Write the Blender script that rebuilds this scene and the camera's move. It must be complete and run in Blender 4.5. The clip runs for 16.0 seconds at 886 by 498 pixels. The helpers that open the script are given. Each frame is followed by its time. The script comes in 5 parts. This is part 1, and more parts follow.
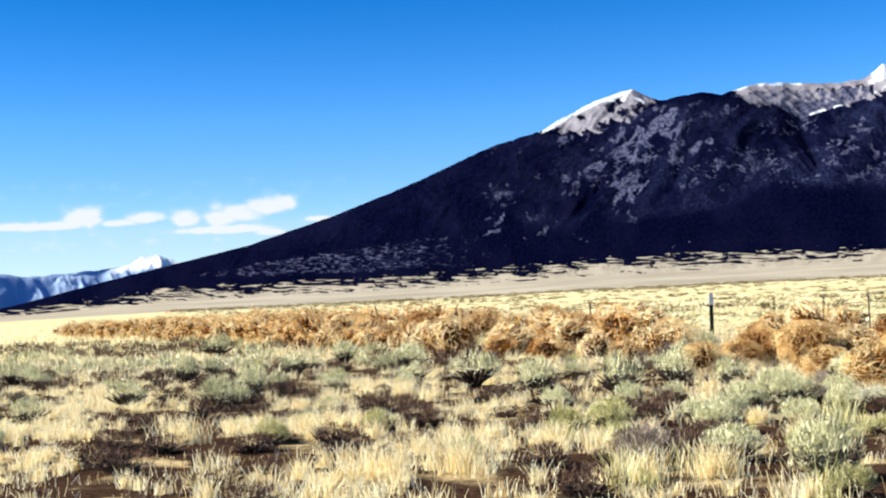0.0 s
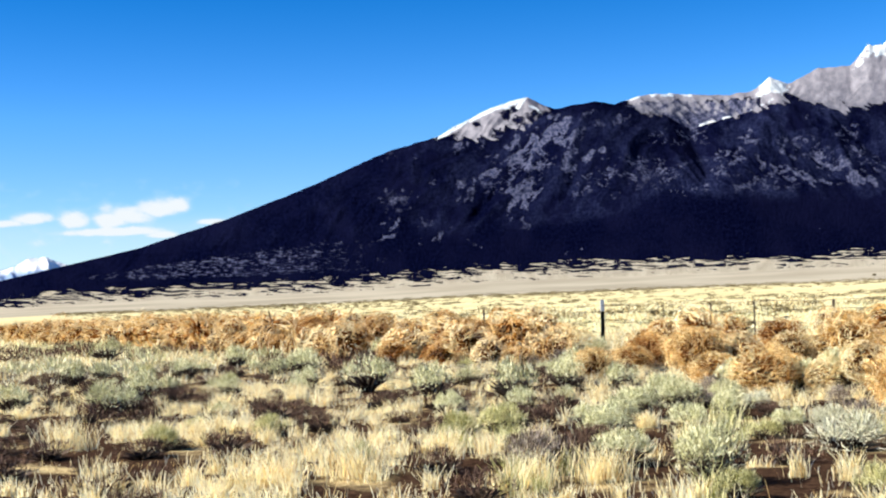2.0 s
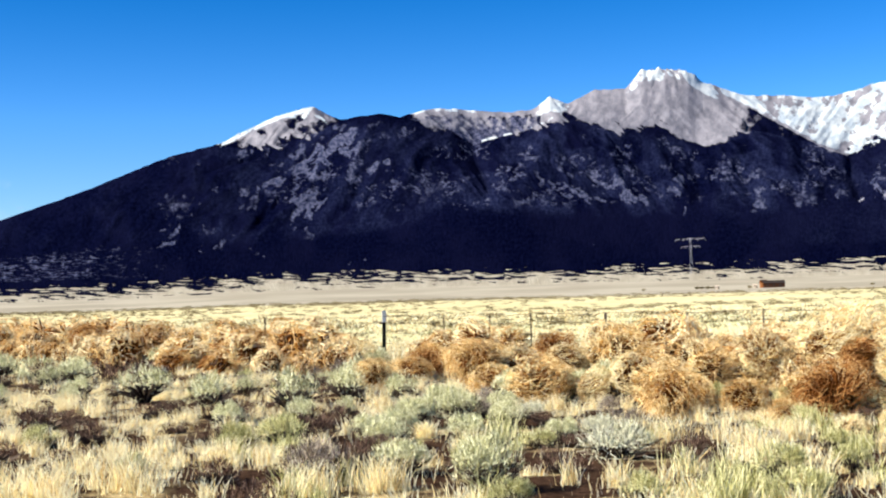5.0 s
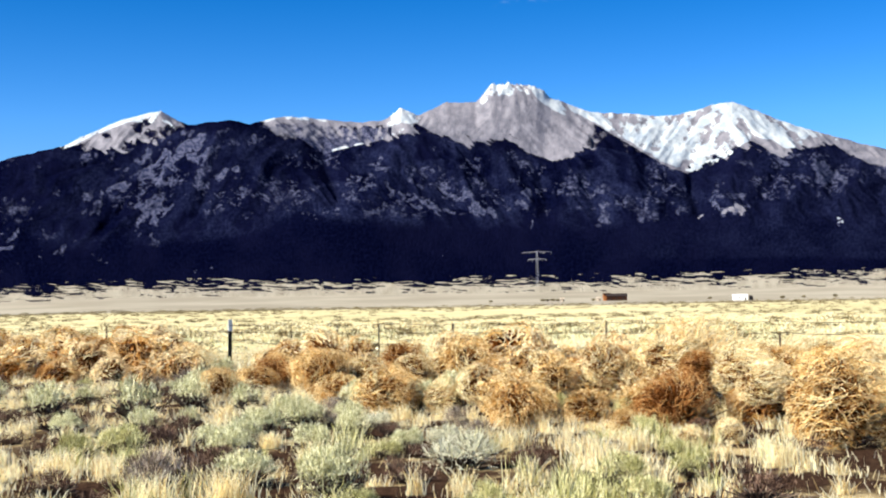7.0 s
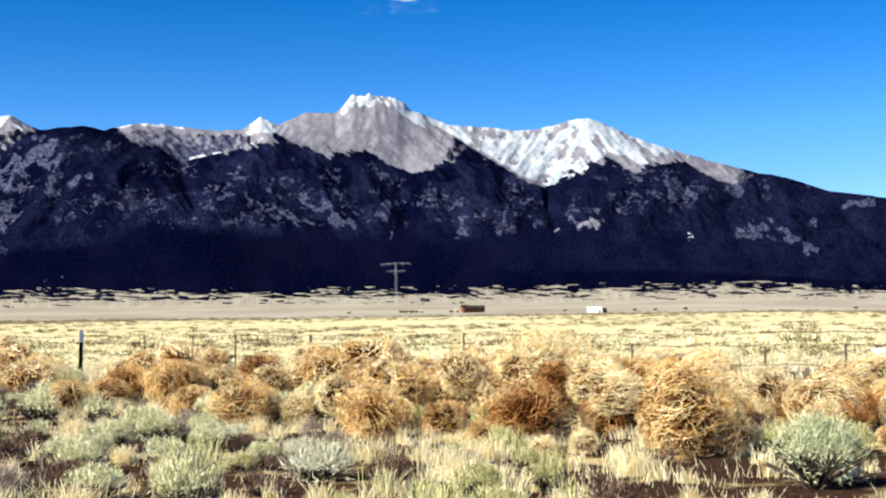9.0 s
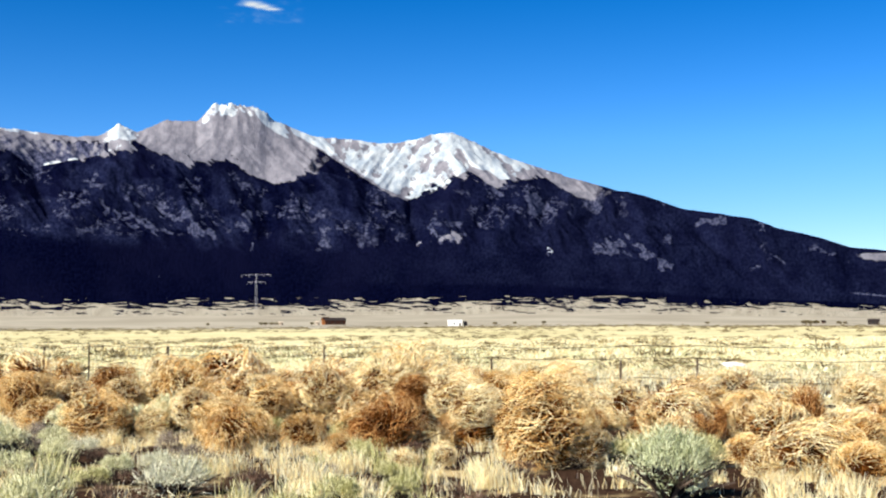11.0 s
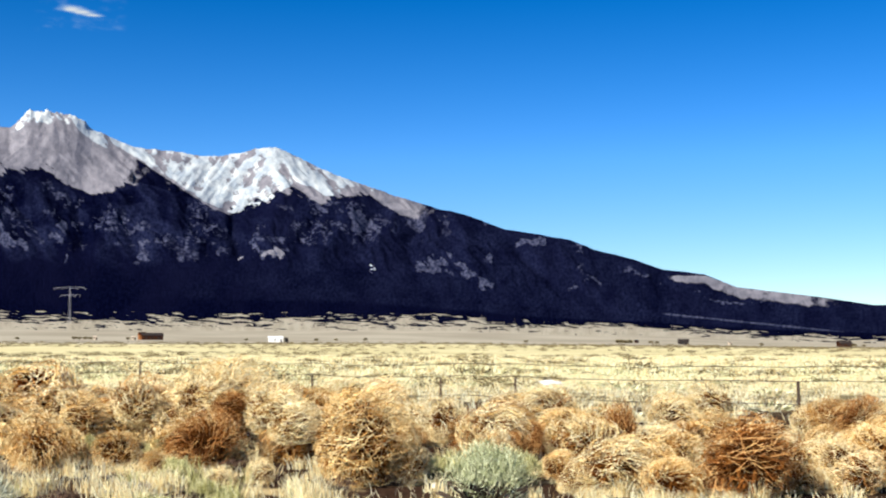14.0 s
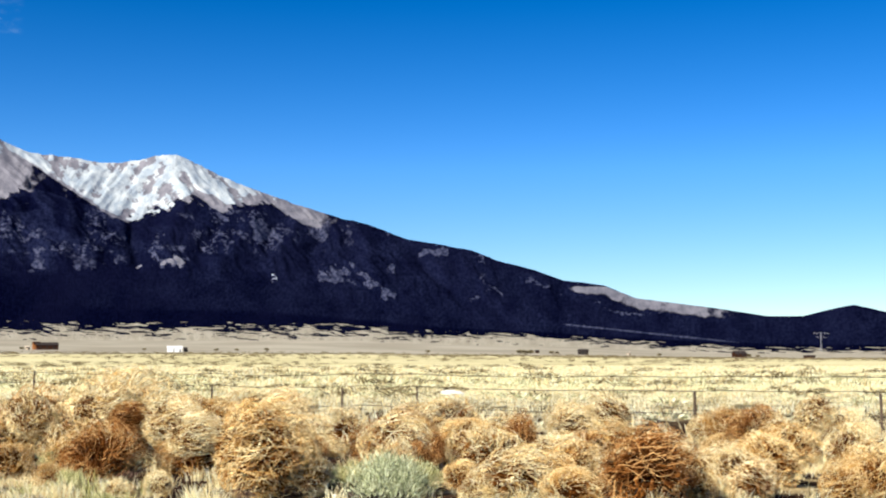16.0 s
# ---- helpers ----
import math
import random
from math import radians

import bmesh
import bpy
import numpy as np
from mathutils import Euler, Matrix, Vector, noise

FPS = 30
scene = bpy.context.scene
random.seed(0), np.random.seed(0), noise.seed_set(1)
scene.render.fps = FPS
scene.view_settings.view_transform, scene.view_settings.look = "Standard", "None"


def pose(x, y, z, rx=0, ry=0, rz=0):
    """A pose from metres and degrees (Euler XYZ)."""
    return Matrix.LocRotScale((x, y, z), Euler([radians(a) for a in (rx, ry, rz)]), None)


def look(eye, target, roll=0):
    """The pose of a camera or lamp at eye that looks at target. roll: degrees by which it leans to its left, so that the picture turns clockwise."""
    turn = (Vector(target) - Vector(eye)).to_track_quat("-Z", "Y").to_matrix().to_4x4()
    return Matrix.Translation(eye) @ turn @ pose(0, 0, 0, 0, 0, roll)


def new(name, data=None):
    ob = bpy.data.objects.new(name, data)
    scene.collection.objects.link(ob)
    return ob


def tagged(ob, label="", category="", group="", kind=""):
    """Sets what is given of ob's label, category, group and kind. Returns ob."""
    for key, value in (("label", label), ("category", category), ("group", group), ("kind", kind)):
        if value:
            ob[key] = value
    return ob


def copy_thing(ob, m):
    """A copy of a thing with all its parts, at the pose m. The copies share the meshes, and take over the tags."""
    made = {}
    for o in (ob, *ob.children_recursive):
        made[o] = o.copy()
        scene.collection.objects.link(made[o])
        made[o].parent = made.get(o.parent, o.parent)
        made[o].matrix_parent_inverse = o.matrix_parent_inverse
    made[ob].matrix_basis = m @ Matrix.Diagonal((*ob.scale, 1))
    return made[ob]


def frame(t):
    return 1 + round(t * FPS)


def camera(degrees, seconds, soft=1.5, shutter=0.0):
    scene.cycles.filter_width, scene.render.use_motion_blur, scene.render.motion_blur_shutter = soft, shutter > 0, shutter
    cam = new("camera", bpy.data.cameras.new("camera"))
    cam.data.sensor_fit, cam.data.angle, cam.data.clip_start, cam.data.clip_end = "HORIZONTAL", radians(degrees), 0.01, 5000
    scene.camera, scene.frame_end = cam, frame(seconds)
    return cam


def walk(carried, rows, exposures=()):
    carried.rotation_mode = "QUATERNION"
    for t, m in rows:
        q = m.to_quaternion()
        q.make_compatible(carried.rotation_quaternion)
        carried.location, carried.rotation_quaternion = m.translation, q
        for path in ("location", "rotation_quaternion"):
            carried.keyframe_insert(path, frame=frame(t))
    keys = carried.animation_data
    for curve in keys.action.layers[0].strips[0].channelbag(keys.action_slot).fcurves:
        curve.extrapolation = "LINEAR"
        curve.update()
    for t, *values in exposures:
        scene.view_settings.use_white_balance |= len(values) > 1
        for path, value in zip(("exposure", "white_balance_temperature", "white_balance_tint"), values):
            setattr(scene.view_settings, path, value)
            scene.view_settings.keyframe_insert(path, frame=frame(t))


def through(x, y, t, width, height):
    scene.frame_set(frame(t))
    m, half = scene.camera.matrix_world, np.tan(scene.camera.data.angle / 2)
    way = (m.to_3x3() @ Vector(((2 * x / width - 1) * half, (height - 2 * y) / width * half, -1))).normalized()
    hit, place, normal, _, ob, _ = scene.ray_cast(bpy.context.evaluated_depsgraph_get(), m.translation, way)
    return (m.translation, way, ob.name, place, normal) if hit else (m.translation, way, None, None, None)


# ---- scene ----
EYE = 1.4
cam = camera(38.42, 16.0, soft=2.15)
# seconds, bearing (clockwise from +y), upward tilt, roll: the phone turns where it is held
ROWS = [
    (0.0, -0.02, 2.52, -2.63),
    (0.5, 1.01, 2.51, -2.60),
    (1.0, 2.03, 2.53, -2.51),
    (1.5, 3.34, 2.54, -2.35),
    (2.0, 4.73, 2.55, -2.28),
    (2.5, 6.33, 2.56, -2.01),
    (3.0, 7.80, 2.59, -2.04),
    (3.5, 9.52, 2.60, -1.86),
    (4.0, 11.15, 2.61, -1.63),
    (4.2, 11.75, 2.64, -1.70),
    (6.3, 19.14, 2.84, -1.10),
    (6.5, 19.75, 2.90, -1.13),
    (7.0, 21.30, 2.99, -1.03),
    (7.5, 23.00, 3.08, -0.89),
    (8.0, 24.49, 3.19, -0.90),
    (8.5, 26.20, 3.29, -0.84),
    (9.0, 27.66, 3.40, -0.84),
    (9.2, 28.31, 3.45, -0.88),
    (11.3, 34.69, 3.97, -0.52),
    (11.5, 35.20, 4.02, -0.58),
    (12.0, 36.59, 4.13, -0.53),
    (12.5, 38.00, 4.25, -0.32),
    (13.0, 39.33, 4.38, -0.16),
    (13.5, 40.57, 4.49, -0.15),
    (14.0, 41.88, 4.62, -0.03),
    (14.5, 42.97, 4.72, -0.06),
    (15.0, 44.15, 4.85, -0.04),
    (15.5, 45.16, 4.96, -0.01),
    (16.0, 46.28, 5.07, -0.02),
]
walk(cam, [(t, pose(0, 0, EYE, 90 + up, 0, -turn) @ pose(0, 0, 0, 0, 0, roll)) for t, turn, up, roll in ROWS],
     [(0, 1.21), (4, 1.19), (6.5, 1.15), (9, 1.08), (12, 0.96), (16, 0.845)])

# ---- light ----
SUN_BEARING, SUN_HEIGHT = -96.0, 36.0
world = bpy.data.worlds.new("world")
scene.world = world
world.use_nodes = True
wn, wl = world.node_tree.nodes, world.node_tree.links
wn.clear()
sky = wn.new("ShaderNodeTexSky")
sky.sky_type, sky.sun_disc = "NISHITA", False
sky.sun_elevation, sky.sun_rotation = radians(SUN_HEIGHT), radians(SUN_BEARING % 360)
sky.altitude, sky.air_density, sky.dust_density, sky.ozone_density = 2300, 1.0, 0.05, 2.0
hue = wn.new("ShaderNodeHueSaturation")
hue.inputs["Hue"].default_value, hue.inputs["Saturation"].default_value, hue.inputs["Value"].default_value = 0.512, 1.50, 1.0
background = wn.new("ShaderNodeBackground")
background.inputs["Strength"].default_value = 0.094
world_out = wn.new("ShaderNodeOutputWorld")
wl.new(sky.outputs[0], hue.inputs["Color"])
# the thin mountain air: deeper blue away from the horizon
way = wn.new("ShaderNodeTexCoord")
split = wn.new("ShaderNodeSeparateXYZ")
deep = wn.new("ShaderNodeValToRGB")
ramp = deep.color_ramp
ramp.elements[0].position, ramp.elements[1].position = 0.0, 0.30
ramp.elements.new(0.15)
for stop, v in zip(ramp.elements, (0.66, 0.92, 0.70)):
    stop.color = (v, v, v, 1)
times = wn.new("ShaderNodeVectorMath")
times.operation = "SCALE"
wl.new(way.outputs["Generated"], split.inputs[0])
wl.new(split.outputs["Z"], deep.inputs[0])
wl.new(hue.outputs[0], times.inputs[0])
wl.new(deep.outputs[0], times.inputs["Scale"])
wl.new(times.outputs[0], background.inputs["Color"])
wl.new(background.outputs[0], world_out.inputs[0])

sun = new("sun", bpy.data.lights.new("sun", "SUN"))
sun.data.energy, sun.data.angle, sun.data.color = 5.0, radians(0.5), (1.0, 0.94, 0.82)
sb, sh = radians(SUN_BEARING), radians(SUN_HEIGHT)
sun.matrix_world = look((math.sin(sb) * math.cos(sh) * 50, math.cos(sb) * math.cos(sh) * 50, math.sin(sh) * 50), (0, 0, 0))

# ---- materials ----
class Nodes:
    """A small helper to write node materials."""

    def __init__(self, name, roughness=0.9):
        self.m = bpy.data.materials.new(name)
        self.m.use_nodes = True
        self.t = self.m.node_tree
        self.b = self.t.nodes["Principled BSDF"]
        self.b.inputs["Roughness"].default_value = roughness
        self.b.inputs["Specular IOR Level"].default_value = 0.0 if roughness > 0.7 else 0.3
        self.where = self.t.nodes.new("ShaderNodeNewGeometry").outputs["Position"]

    def put(self, socket, value):
        if hasattr(value, "is_linked"):
            self.t.links.new(value, socket)
        else:
            socket.default_value = value

    def stretch(self, x, y, z, rot=0):
        n = self.t.nodes.new("ShaderNodeMapping")
        n.inputs["Scale"].default_value = (x, y, z)
        n.inputs["Rotation"].default_value = (0, 0, radians(rot))
        self.t.links.new(self.where, n.inputs["Vector"])
        return n.outputs[0]

    def vector(self, name):
        n = self.t.nodes.new("ShaderNodeAttribute")
        n.attribute_name = name
        return n.outputs["Vector"]

    def noise(self, scale, detail=4, rough=0.55, vector=None):
        n = self.t.nodes.new("ShaderNodeTexNoise")
        n.inputs["Scale"].default_value, n.inputs["Detail"].default_value, n.inputs["Roughness"].default_value = scale, detail, rough
        self.t.links.new(vector or self.where, n.inputs["Vector"])
        return n.outputs["Fac"]

    def ramp(self, value, lo, hi, a=0.0, b=1.0):
        n = self.t.nodes.new("ShaderNodeMapRange")
        n.interpolation_type = "SMOOTHSTEP"
        self.put(n.inputs[0], value)
        for k, v in zip((1, 2, 3, 4), (lo, hi, a, b)):
            self.put(n.inputs[k], v)
        return n.outputs[0]

    def calc(self, op, a, b):
        n = self.t.nodes.new("ShaderNodeMath")
        n.operation = op
        self.put(n.inputs[0], a)
        self.put(n.inputs[1], b)
        return n.outputs[0]

    def mix(self, fac, a, b):
        n = self.t.nodes.new("ShaderNodeMix")
        n.data_type = "RGBA"
        self.put(n.inputs[0], fac)
        for s, v in ((6, a), (7, b)):
            self.put(n.inputs[s], (*v, 1) if isinstance(v, tuple) else v)
        return n.outputs[2]

    def attr(self, name):
        n = self.t.nodes.new("ShaderNodeAttribute")
        n.attribute_name = name
        return n.outputs["Fac"]

    def island(self):
        return self.t.nodes.new("ShaderNodeNewGeometry").outputs["Random Per Island"]

    def each(self):
        return self.t.nodes.new("ShaderNodeObjectInfo").outputs["Random"]

    def colour(self, value):
        self.put(self.b.inputs["Base Color"], (*value, 1) if isinstance(value, tuple) else value)
        return self

    def bump(self, height, strength=0.5, distance=0.05):
        n = self.t.nodes.new("ShaderNodeBump")
        n.inputs["Strength"].default_value, n.inputs["Distance"].default_value = strength, distance
        self.put(n.inputs["Height"], height)
        self.t.links.new(n.outputs[0], self.b.inputs["Normal"])
        return self


def plain(name, colour, roughness=0.7, scale=6.0, spread=0.25, metal=0.0):
    """A surface of one colour with grain and blotches."""
    n = Nodes(name, roughness)
    v = n.calc("ADD", n.calc("MULTIPLY", n.noise(scale), 0.6), n.calc("MULTIPLY", n.noise(scale * 9), 0.4))
    n.colour(n.mix(n.ramp(v, 0.3, 0.7), tuple(c * (1 - spread) for c in colour), tuple(min(1, c * (1 + spread)) for c in colour)))
    n.b.inputs["Metallic"].default_value = metal
    return n.bump(v, 0.3, 0.01).m


def blades(name, dark, mid, light, per_object=0.0, through=0.25, pale=0.0):
    """Leaves, blades or twigs: three tones from piece to piece, some light coming through."""
    n = Nodes(name, 0.8)
    r = n.island()
    tone = n.mix(n.ramp(r, 0.35, 0.8), n.mix(n.ramp(r, 0.0, 0.4), dark, mid), light)
    if per_object:
        e = n.each()
        tone = n.mix(n.ramp(e, 0.55, 1.0, 0.0, per_object), tone, dark)
        if pale:
            tone = n.mix(n.ramp(e, 0.0, 0.35, pale, 0.0), tone, light)
    n.colour(tone)
    t = n.t
    glow = t.nodes.new("ShaderNodeBsdfTranslucent")
    t.links.new(tone, glow.inputs["Color"])
    both = t.nodes.new("ShaderNodeMixShader")
    both.inputs[0].default_value = through
    t.links.new(n.b.outputs[0], both.inputs[1])
    t.links.new(glow.outputs[0], both.inputs[2])
    t.links.new(both.outputs[0], t.nodes["Material Output"].inputs[0])
    return n.m


def mountain_material():
    """Forest, meadow, rock and snow, laid by metres across and up the slope."""
    n = Nodes("hazed_forest_rock_snow", 0.95)
    lay = n.vector("lay")
    fine, mid, big = n.noise(0.16, 5, 0.65, lay), n.noise(0.045, 5, 0.6, lay), n.noise(0.009, 4, 0.55, lay)
    ragged = n.calc("ADD", n.calc("MULTIPLY", n.noise(0.055, 3, 0.5, lay), 0.85), n.calc("MULTIPLY", fine, 0.15))
    # blue haze and shade between trees are put into the forest and meadow colours
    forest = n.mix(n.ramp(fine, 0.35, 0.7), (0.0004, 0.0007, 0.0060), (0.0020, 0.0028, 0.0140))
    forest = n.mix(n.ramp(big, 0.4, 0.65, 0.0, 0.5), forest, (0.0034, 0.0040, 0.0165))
    rock = n.mix(n.ramp(mid, 0.32, 0.68), (0.130, 0.128, 0.152), (0.225, 0.218, 0.245))
    rock = n.mix(n.ramp(fine, 0.58, 0.72, 0.0, 0.6), rock, (0.085, 0.082, 0.100))
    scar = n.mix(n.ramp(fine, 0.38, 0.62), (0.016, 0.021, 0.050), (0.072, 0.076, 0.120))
    grass = n.mix(n.ramp(mid, 0.3, 0.7), (0.28, 0.248, 0.186), (0.37, 0.335, 0.258))
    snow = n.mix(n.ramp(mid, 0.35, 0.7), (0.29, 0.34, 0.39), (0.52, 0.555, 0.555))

    def edge(name, jitter, wide):
        v = n.calc("ADD", n.attr(name), n.calc("MULTIPLY", n.calc("SUBTRACT", ragged, 0.5), jitter))
        return n.ramp(v, 0.5 - wide, 0.5 + wide)

    # one paler forest tone serves open wood and the light painted on ribs
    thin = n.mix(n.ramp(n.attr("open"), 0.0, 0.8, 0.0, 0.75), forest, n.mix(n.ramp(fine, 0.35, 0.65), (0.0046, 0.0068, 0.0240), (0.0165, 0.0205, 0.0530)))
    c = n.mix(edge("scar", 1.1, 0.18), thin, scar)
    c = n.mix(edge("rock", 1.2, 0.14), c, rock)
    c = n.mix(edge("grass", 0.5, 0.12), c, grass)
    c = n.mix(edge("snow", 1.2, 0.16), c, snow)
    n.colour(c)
    return n.bump(n.calc("ADD", fine, n.calc("MULTIPLY", mid, 0.3)), 0.5, 5.0).m


def ground_material():
    n = Nodes("soil_and_litter", 0.95)
    d = n.attr("afar")
    big, mid, fine = n.noise(0.12, 4), n.noise(0.9, 5), n.noise(14.0, 5, 0.7)
    soil = n.mix(n.ramp(fine, 0.35, 0.7), (0.022, 0.012, 0.008), (0.078, 0.045, 0.028))
    litter = n.mix(n.ramp(fine, 0.3, 0.65), (0.24, 0.165, 0.08), (0.56, 0.45, 0.235))
    near = n.mix(n.ramp(mid, 0.52, 0.66), soil, litter)
    wide = n.noise(0.02, 5, 0.6, n.stretch(0.5, 1.6, 1, 20))
    field = n.mix(n.ramp(wide, 0.42, 0.62), (0.62, 0.55, 0.31), (0.48, 0.42, 0.22))
    field = n.mix(n.ramp(n.noise(0.35, 4, 0.7), 0.56, 0.68, 0.0, 0.45), field, (0.30, 0.25, 0.13))
    fan = n.mix(n.ramp(n.noise(0.008, 5), 0.35, 0.65), (0.28, 0.248, 0.186), (0.37, 0.335, 0.258))
    c = n.mix(n.ramp(d, 25.0, 70.0), near, field)
    c = n.mix(n.ramp(n.calc("ADD", d, n.calc("MULTIPLY", wide, 300.0)), 800.0, 1020.0), c, fan)
    n.colour(c)
    return n.bump(fine, 0.7, 0.04).m


MOUNTAIN, GROUND = mountain_material(), ground_material()
TWIG = blades("dry_tumbleweed_twigs", (0.40, 0.175, 0.035), (0.82, 0.56, 0.22), (0.97, 0.86, 0.55), 0.6, 0.15, 0.4)
TWIG_GOLD = blades("golden_tumbleweed_twigs", (0.33, 0.135, 0.025), (0.74, 0.44, 0.14), (0.95, 0.79, 0.43), 0.25, 0.1)
TWIG_PALE = blades("straw_tumbleweed_twigs", (0.50, 0.28, 0.085), (0.86, 0.66, 0.31), (0.97, 0.89, 0.58), 0.2, 0.12)
TWIG_RUST = blades("rusty_tumbleweed_twigs", (0.13, 0.045, 0.013), (0.34, 0.145, 0.042), (0.62, 0.36, 0.14), 0, 0.1)
# deep browns put the shade inside a tumbleweed into the inner twigs' colour
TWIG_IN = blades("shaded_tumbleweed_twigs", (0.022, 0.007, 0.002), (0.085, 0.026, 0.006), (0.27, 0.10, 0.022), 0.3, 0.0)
STRAW = blades("dry_bunch_grass", (0.58, 0.40, 0.17), (0.94, 0.81, 0.45), (0.98, 0.94, 0.68), 0, 0.45)
SAGE = blades("grey_green_sage_leaves", (0.19, 0.185, 0.08), (0.55, 0.54, 0.285), (0.86, 0.84, 0.57), 0.25, 0.1)
SAGE_GREEN = blades("green_sage_leaves", (0.10, 0.11, 0.05), (0.36, 0.39, 0.20), (0.72, 0.75, 0.50), 0, 0.1)
GREEN = blades("fresh_green_rabbitbrush", (0.13, 0.13, 0.035), (0.44, 0.42, 0.16), (0.82, 0.78, 0.44), 0.25, 0.2)
SILVER = blades("silvery_sage_leaves", (0.24, 0.235, 0.15), (0.55, 0.54, 0.38), (0.86, 0.84, 0.65), 0.1, 0.1)
DEAD = blades("dead_brown_brush", (0.020, 0.011, 0.007), (0.070, 0.038, 0.027), (0.22, 0.145, 0.105), 0.2, 0.0)
GREYWOOD = blades("grey_dead_twigs", (0.06, 0.042, 0.032), (0.20, 0.158, 0.125), (0.42, 0.355, 0.290), 0.2, 0.0)
BARK = blades("dark_sage_wood", (0.03, 0.02, 0.015), (0.07, 0.05, 0.04), (0.16, 0.12, 0.09), 0, 0.0)
FARBRUSH = blades("distant_dark_brush", (0.06, 0.045, 0.024), (0.14, 0.11, 0.058), (0.30, 0.245, 0.13), 0, 0.1)
POST_GREEN = plain("dark_green_post_paint", (0.014, 0.015, 0.014), 0.85, 20)
POST_RUST = plain("rusty_brown_steel", (0.085, 0.062, 0.046), 0.85, 20)
POST_WHITE = plain("white_post_tip", (0.8, 0.79, 0.76), 0.6, 20, 0.1)
WOOD = plain("weathered_grey_wood", (0.075, 0.055, 0.042), 0.9, 14, 0.4)
WIRE = plain("rusty_wire", (0.035, 0.025, 0.02), 0.9, 30, 0.3, 0.0)
STEEL = plain("pale_galvanised_steel", (0.34, 0.34, 0.37), 0.5, 0.4, 0.1, 0.2)

# ---- terrain ----
def lattice(ix, iy, seed):
    h = (ix.astype(np.int64) * 374761393 + iy.astype(np.int64) * 668265263 + seed * 974634777) & 0x7FFFFFFF
    h = ((h ^ (h >> 13)) * 1274126177) & 0x7FFFFFFF
    return ((h ^ (h >> 16)) & 0xFFFF) / 65535.0


def value_noise(x, y, seed):
    ix, iy = np.floor(x), np.floor(y)
    fx, fy = x - ix, y - iy
    fx, fy = fx * fx * (3 - 2 * fx), fy * fy * (3 - 2 * fy)
    ix, iy = ix.astype(np.int64), iy.astype(np.int64)
    a, b = lattice(ix, iy, seed), lattice(ix + 1, iy, seed)
    c, d = lattice(ix, iy + 1, seed), lattice(ix + 1, iy + 1, seed)
    return (a + (b - a) * fx) * (1 - fy) + (c + (d - c) * fx) * fy


def fbm(x, y, seed, octaves=5, gain=0.5):
    total, amp, norm = 0.0, 1.0, 0.0
    for k in range(octaves):
        total = total + amp * value_noise(x * 2 ** k + 17.3 * k, y * 2 ** k - 9.1 * k, seed + k)
        norm, amp = norm + amp, amp * gain
    return total / norm


def ridged(x, y, seed, octaves=4, gain=0.5):
    total, amp, norm = 0.0, 1.0, 0.0
    for k in range(octaves):
        n = 1 - np.abs(2 * value_noise(x * 2 ** k + 5.7 * k, y * 2 ** k + 3.3 * k, seed + k) - 1)
        total = total + amp * n * n
        norm, amp = norm + amp, amp * gain
    return total / norm


def smooth(a, b, x):
    t = np.clip((x - a) / (b - a), 0, 1)
    return t * t * (3 - 2 * t)


def gauss(x, m, s):
    return np.exp(-((x - m) / s) ** 2)


def along(x, *runs):
    """A line through (bearing, degrees) points, given landform by landform."""
    p = np.array([q for run in runs for q in run])
    return np.interp(x, p[:, 0], p[:, 1])


# crest lines: bearing and angle of rise, landform by landform
WEST_SLOPE = [(-45, 0.35), (-22, 0.4), (-19.3, 0.67), (-14.6, 1.77), (-8.7, 3.04), (-4.9, 4.2), (-1.0, 5.6), (2.4, 7.02), (4.2, 7.45)]
FRONT_HILL = [(6, 7.35), (8, 7.65), (9.6, 8.3), (10.7, 8.7), (11.9, 8.82), (13.4, 8.5), (14.9, 8.03), (16, 7.35), (18.3, 7.85), (19.8, 8.4)]
MID_FOREST = [(22.8, 7.8), (25.9, 6.98), (28.4, 7.4), (30.9, 6.75), (32.4, 6.1), (33.4, 6.22), (34.6, 7.03), (37.9, 6.75), (39.1, 6.4)]
EAST_SLOPE = [(41, 6.3), (43.1, 5.95), (44.7, 5.5), (47.6, 5.0), (48.7, 4.54), (50.5, 4.07), (51.7, 3.62), (53.5, 3.4), (54.9, 2.81), (58.3, 2.35)]
EAST_KNOLL = [(60.6, 1.97), (62.1, 1.96), (63.2, 2.24), (64.2, 2.42), (65.5, 2.1), (68, 1.5), (75, 0.8), (95, 0.5)]
WEST_PEAK = [(4.7, 7.6), (5.8, 8.17), (7.1, 8.74), (7.9, 9.0), (8.8, 9.18), (9.6, 8.71), (10.6, 8.55), (12, 8.4)]
TABLELAND = [(13, 8.75), (14, 8.98), (15.4, 8.93), (17.7, 8.7), (18.7, 8.8), (19.5, 9.33), (20.3, 9.02)]
SUMMIT = [(21.6, 9.58), (22.9, 9.55), (23.6, 10.31), (24.8, 10.36), (25.6, 10.2), (26.3, 9.68), (27.7, 9.06), (28.6, 8.9)]
BOWL = [(30.2, 8.79), (31.4, 8.61), (32.7, 8.8), (33.4, 9.05), (34.3, 9.13), (34.9, 8.88), (36.1, 8.31), (37.5, 7.75), (39.2, 7.18), (41, 6.6), (43.1, 6.09)]
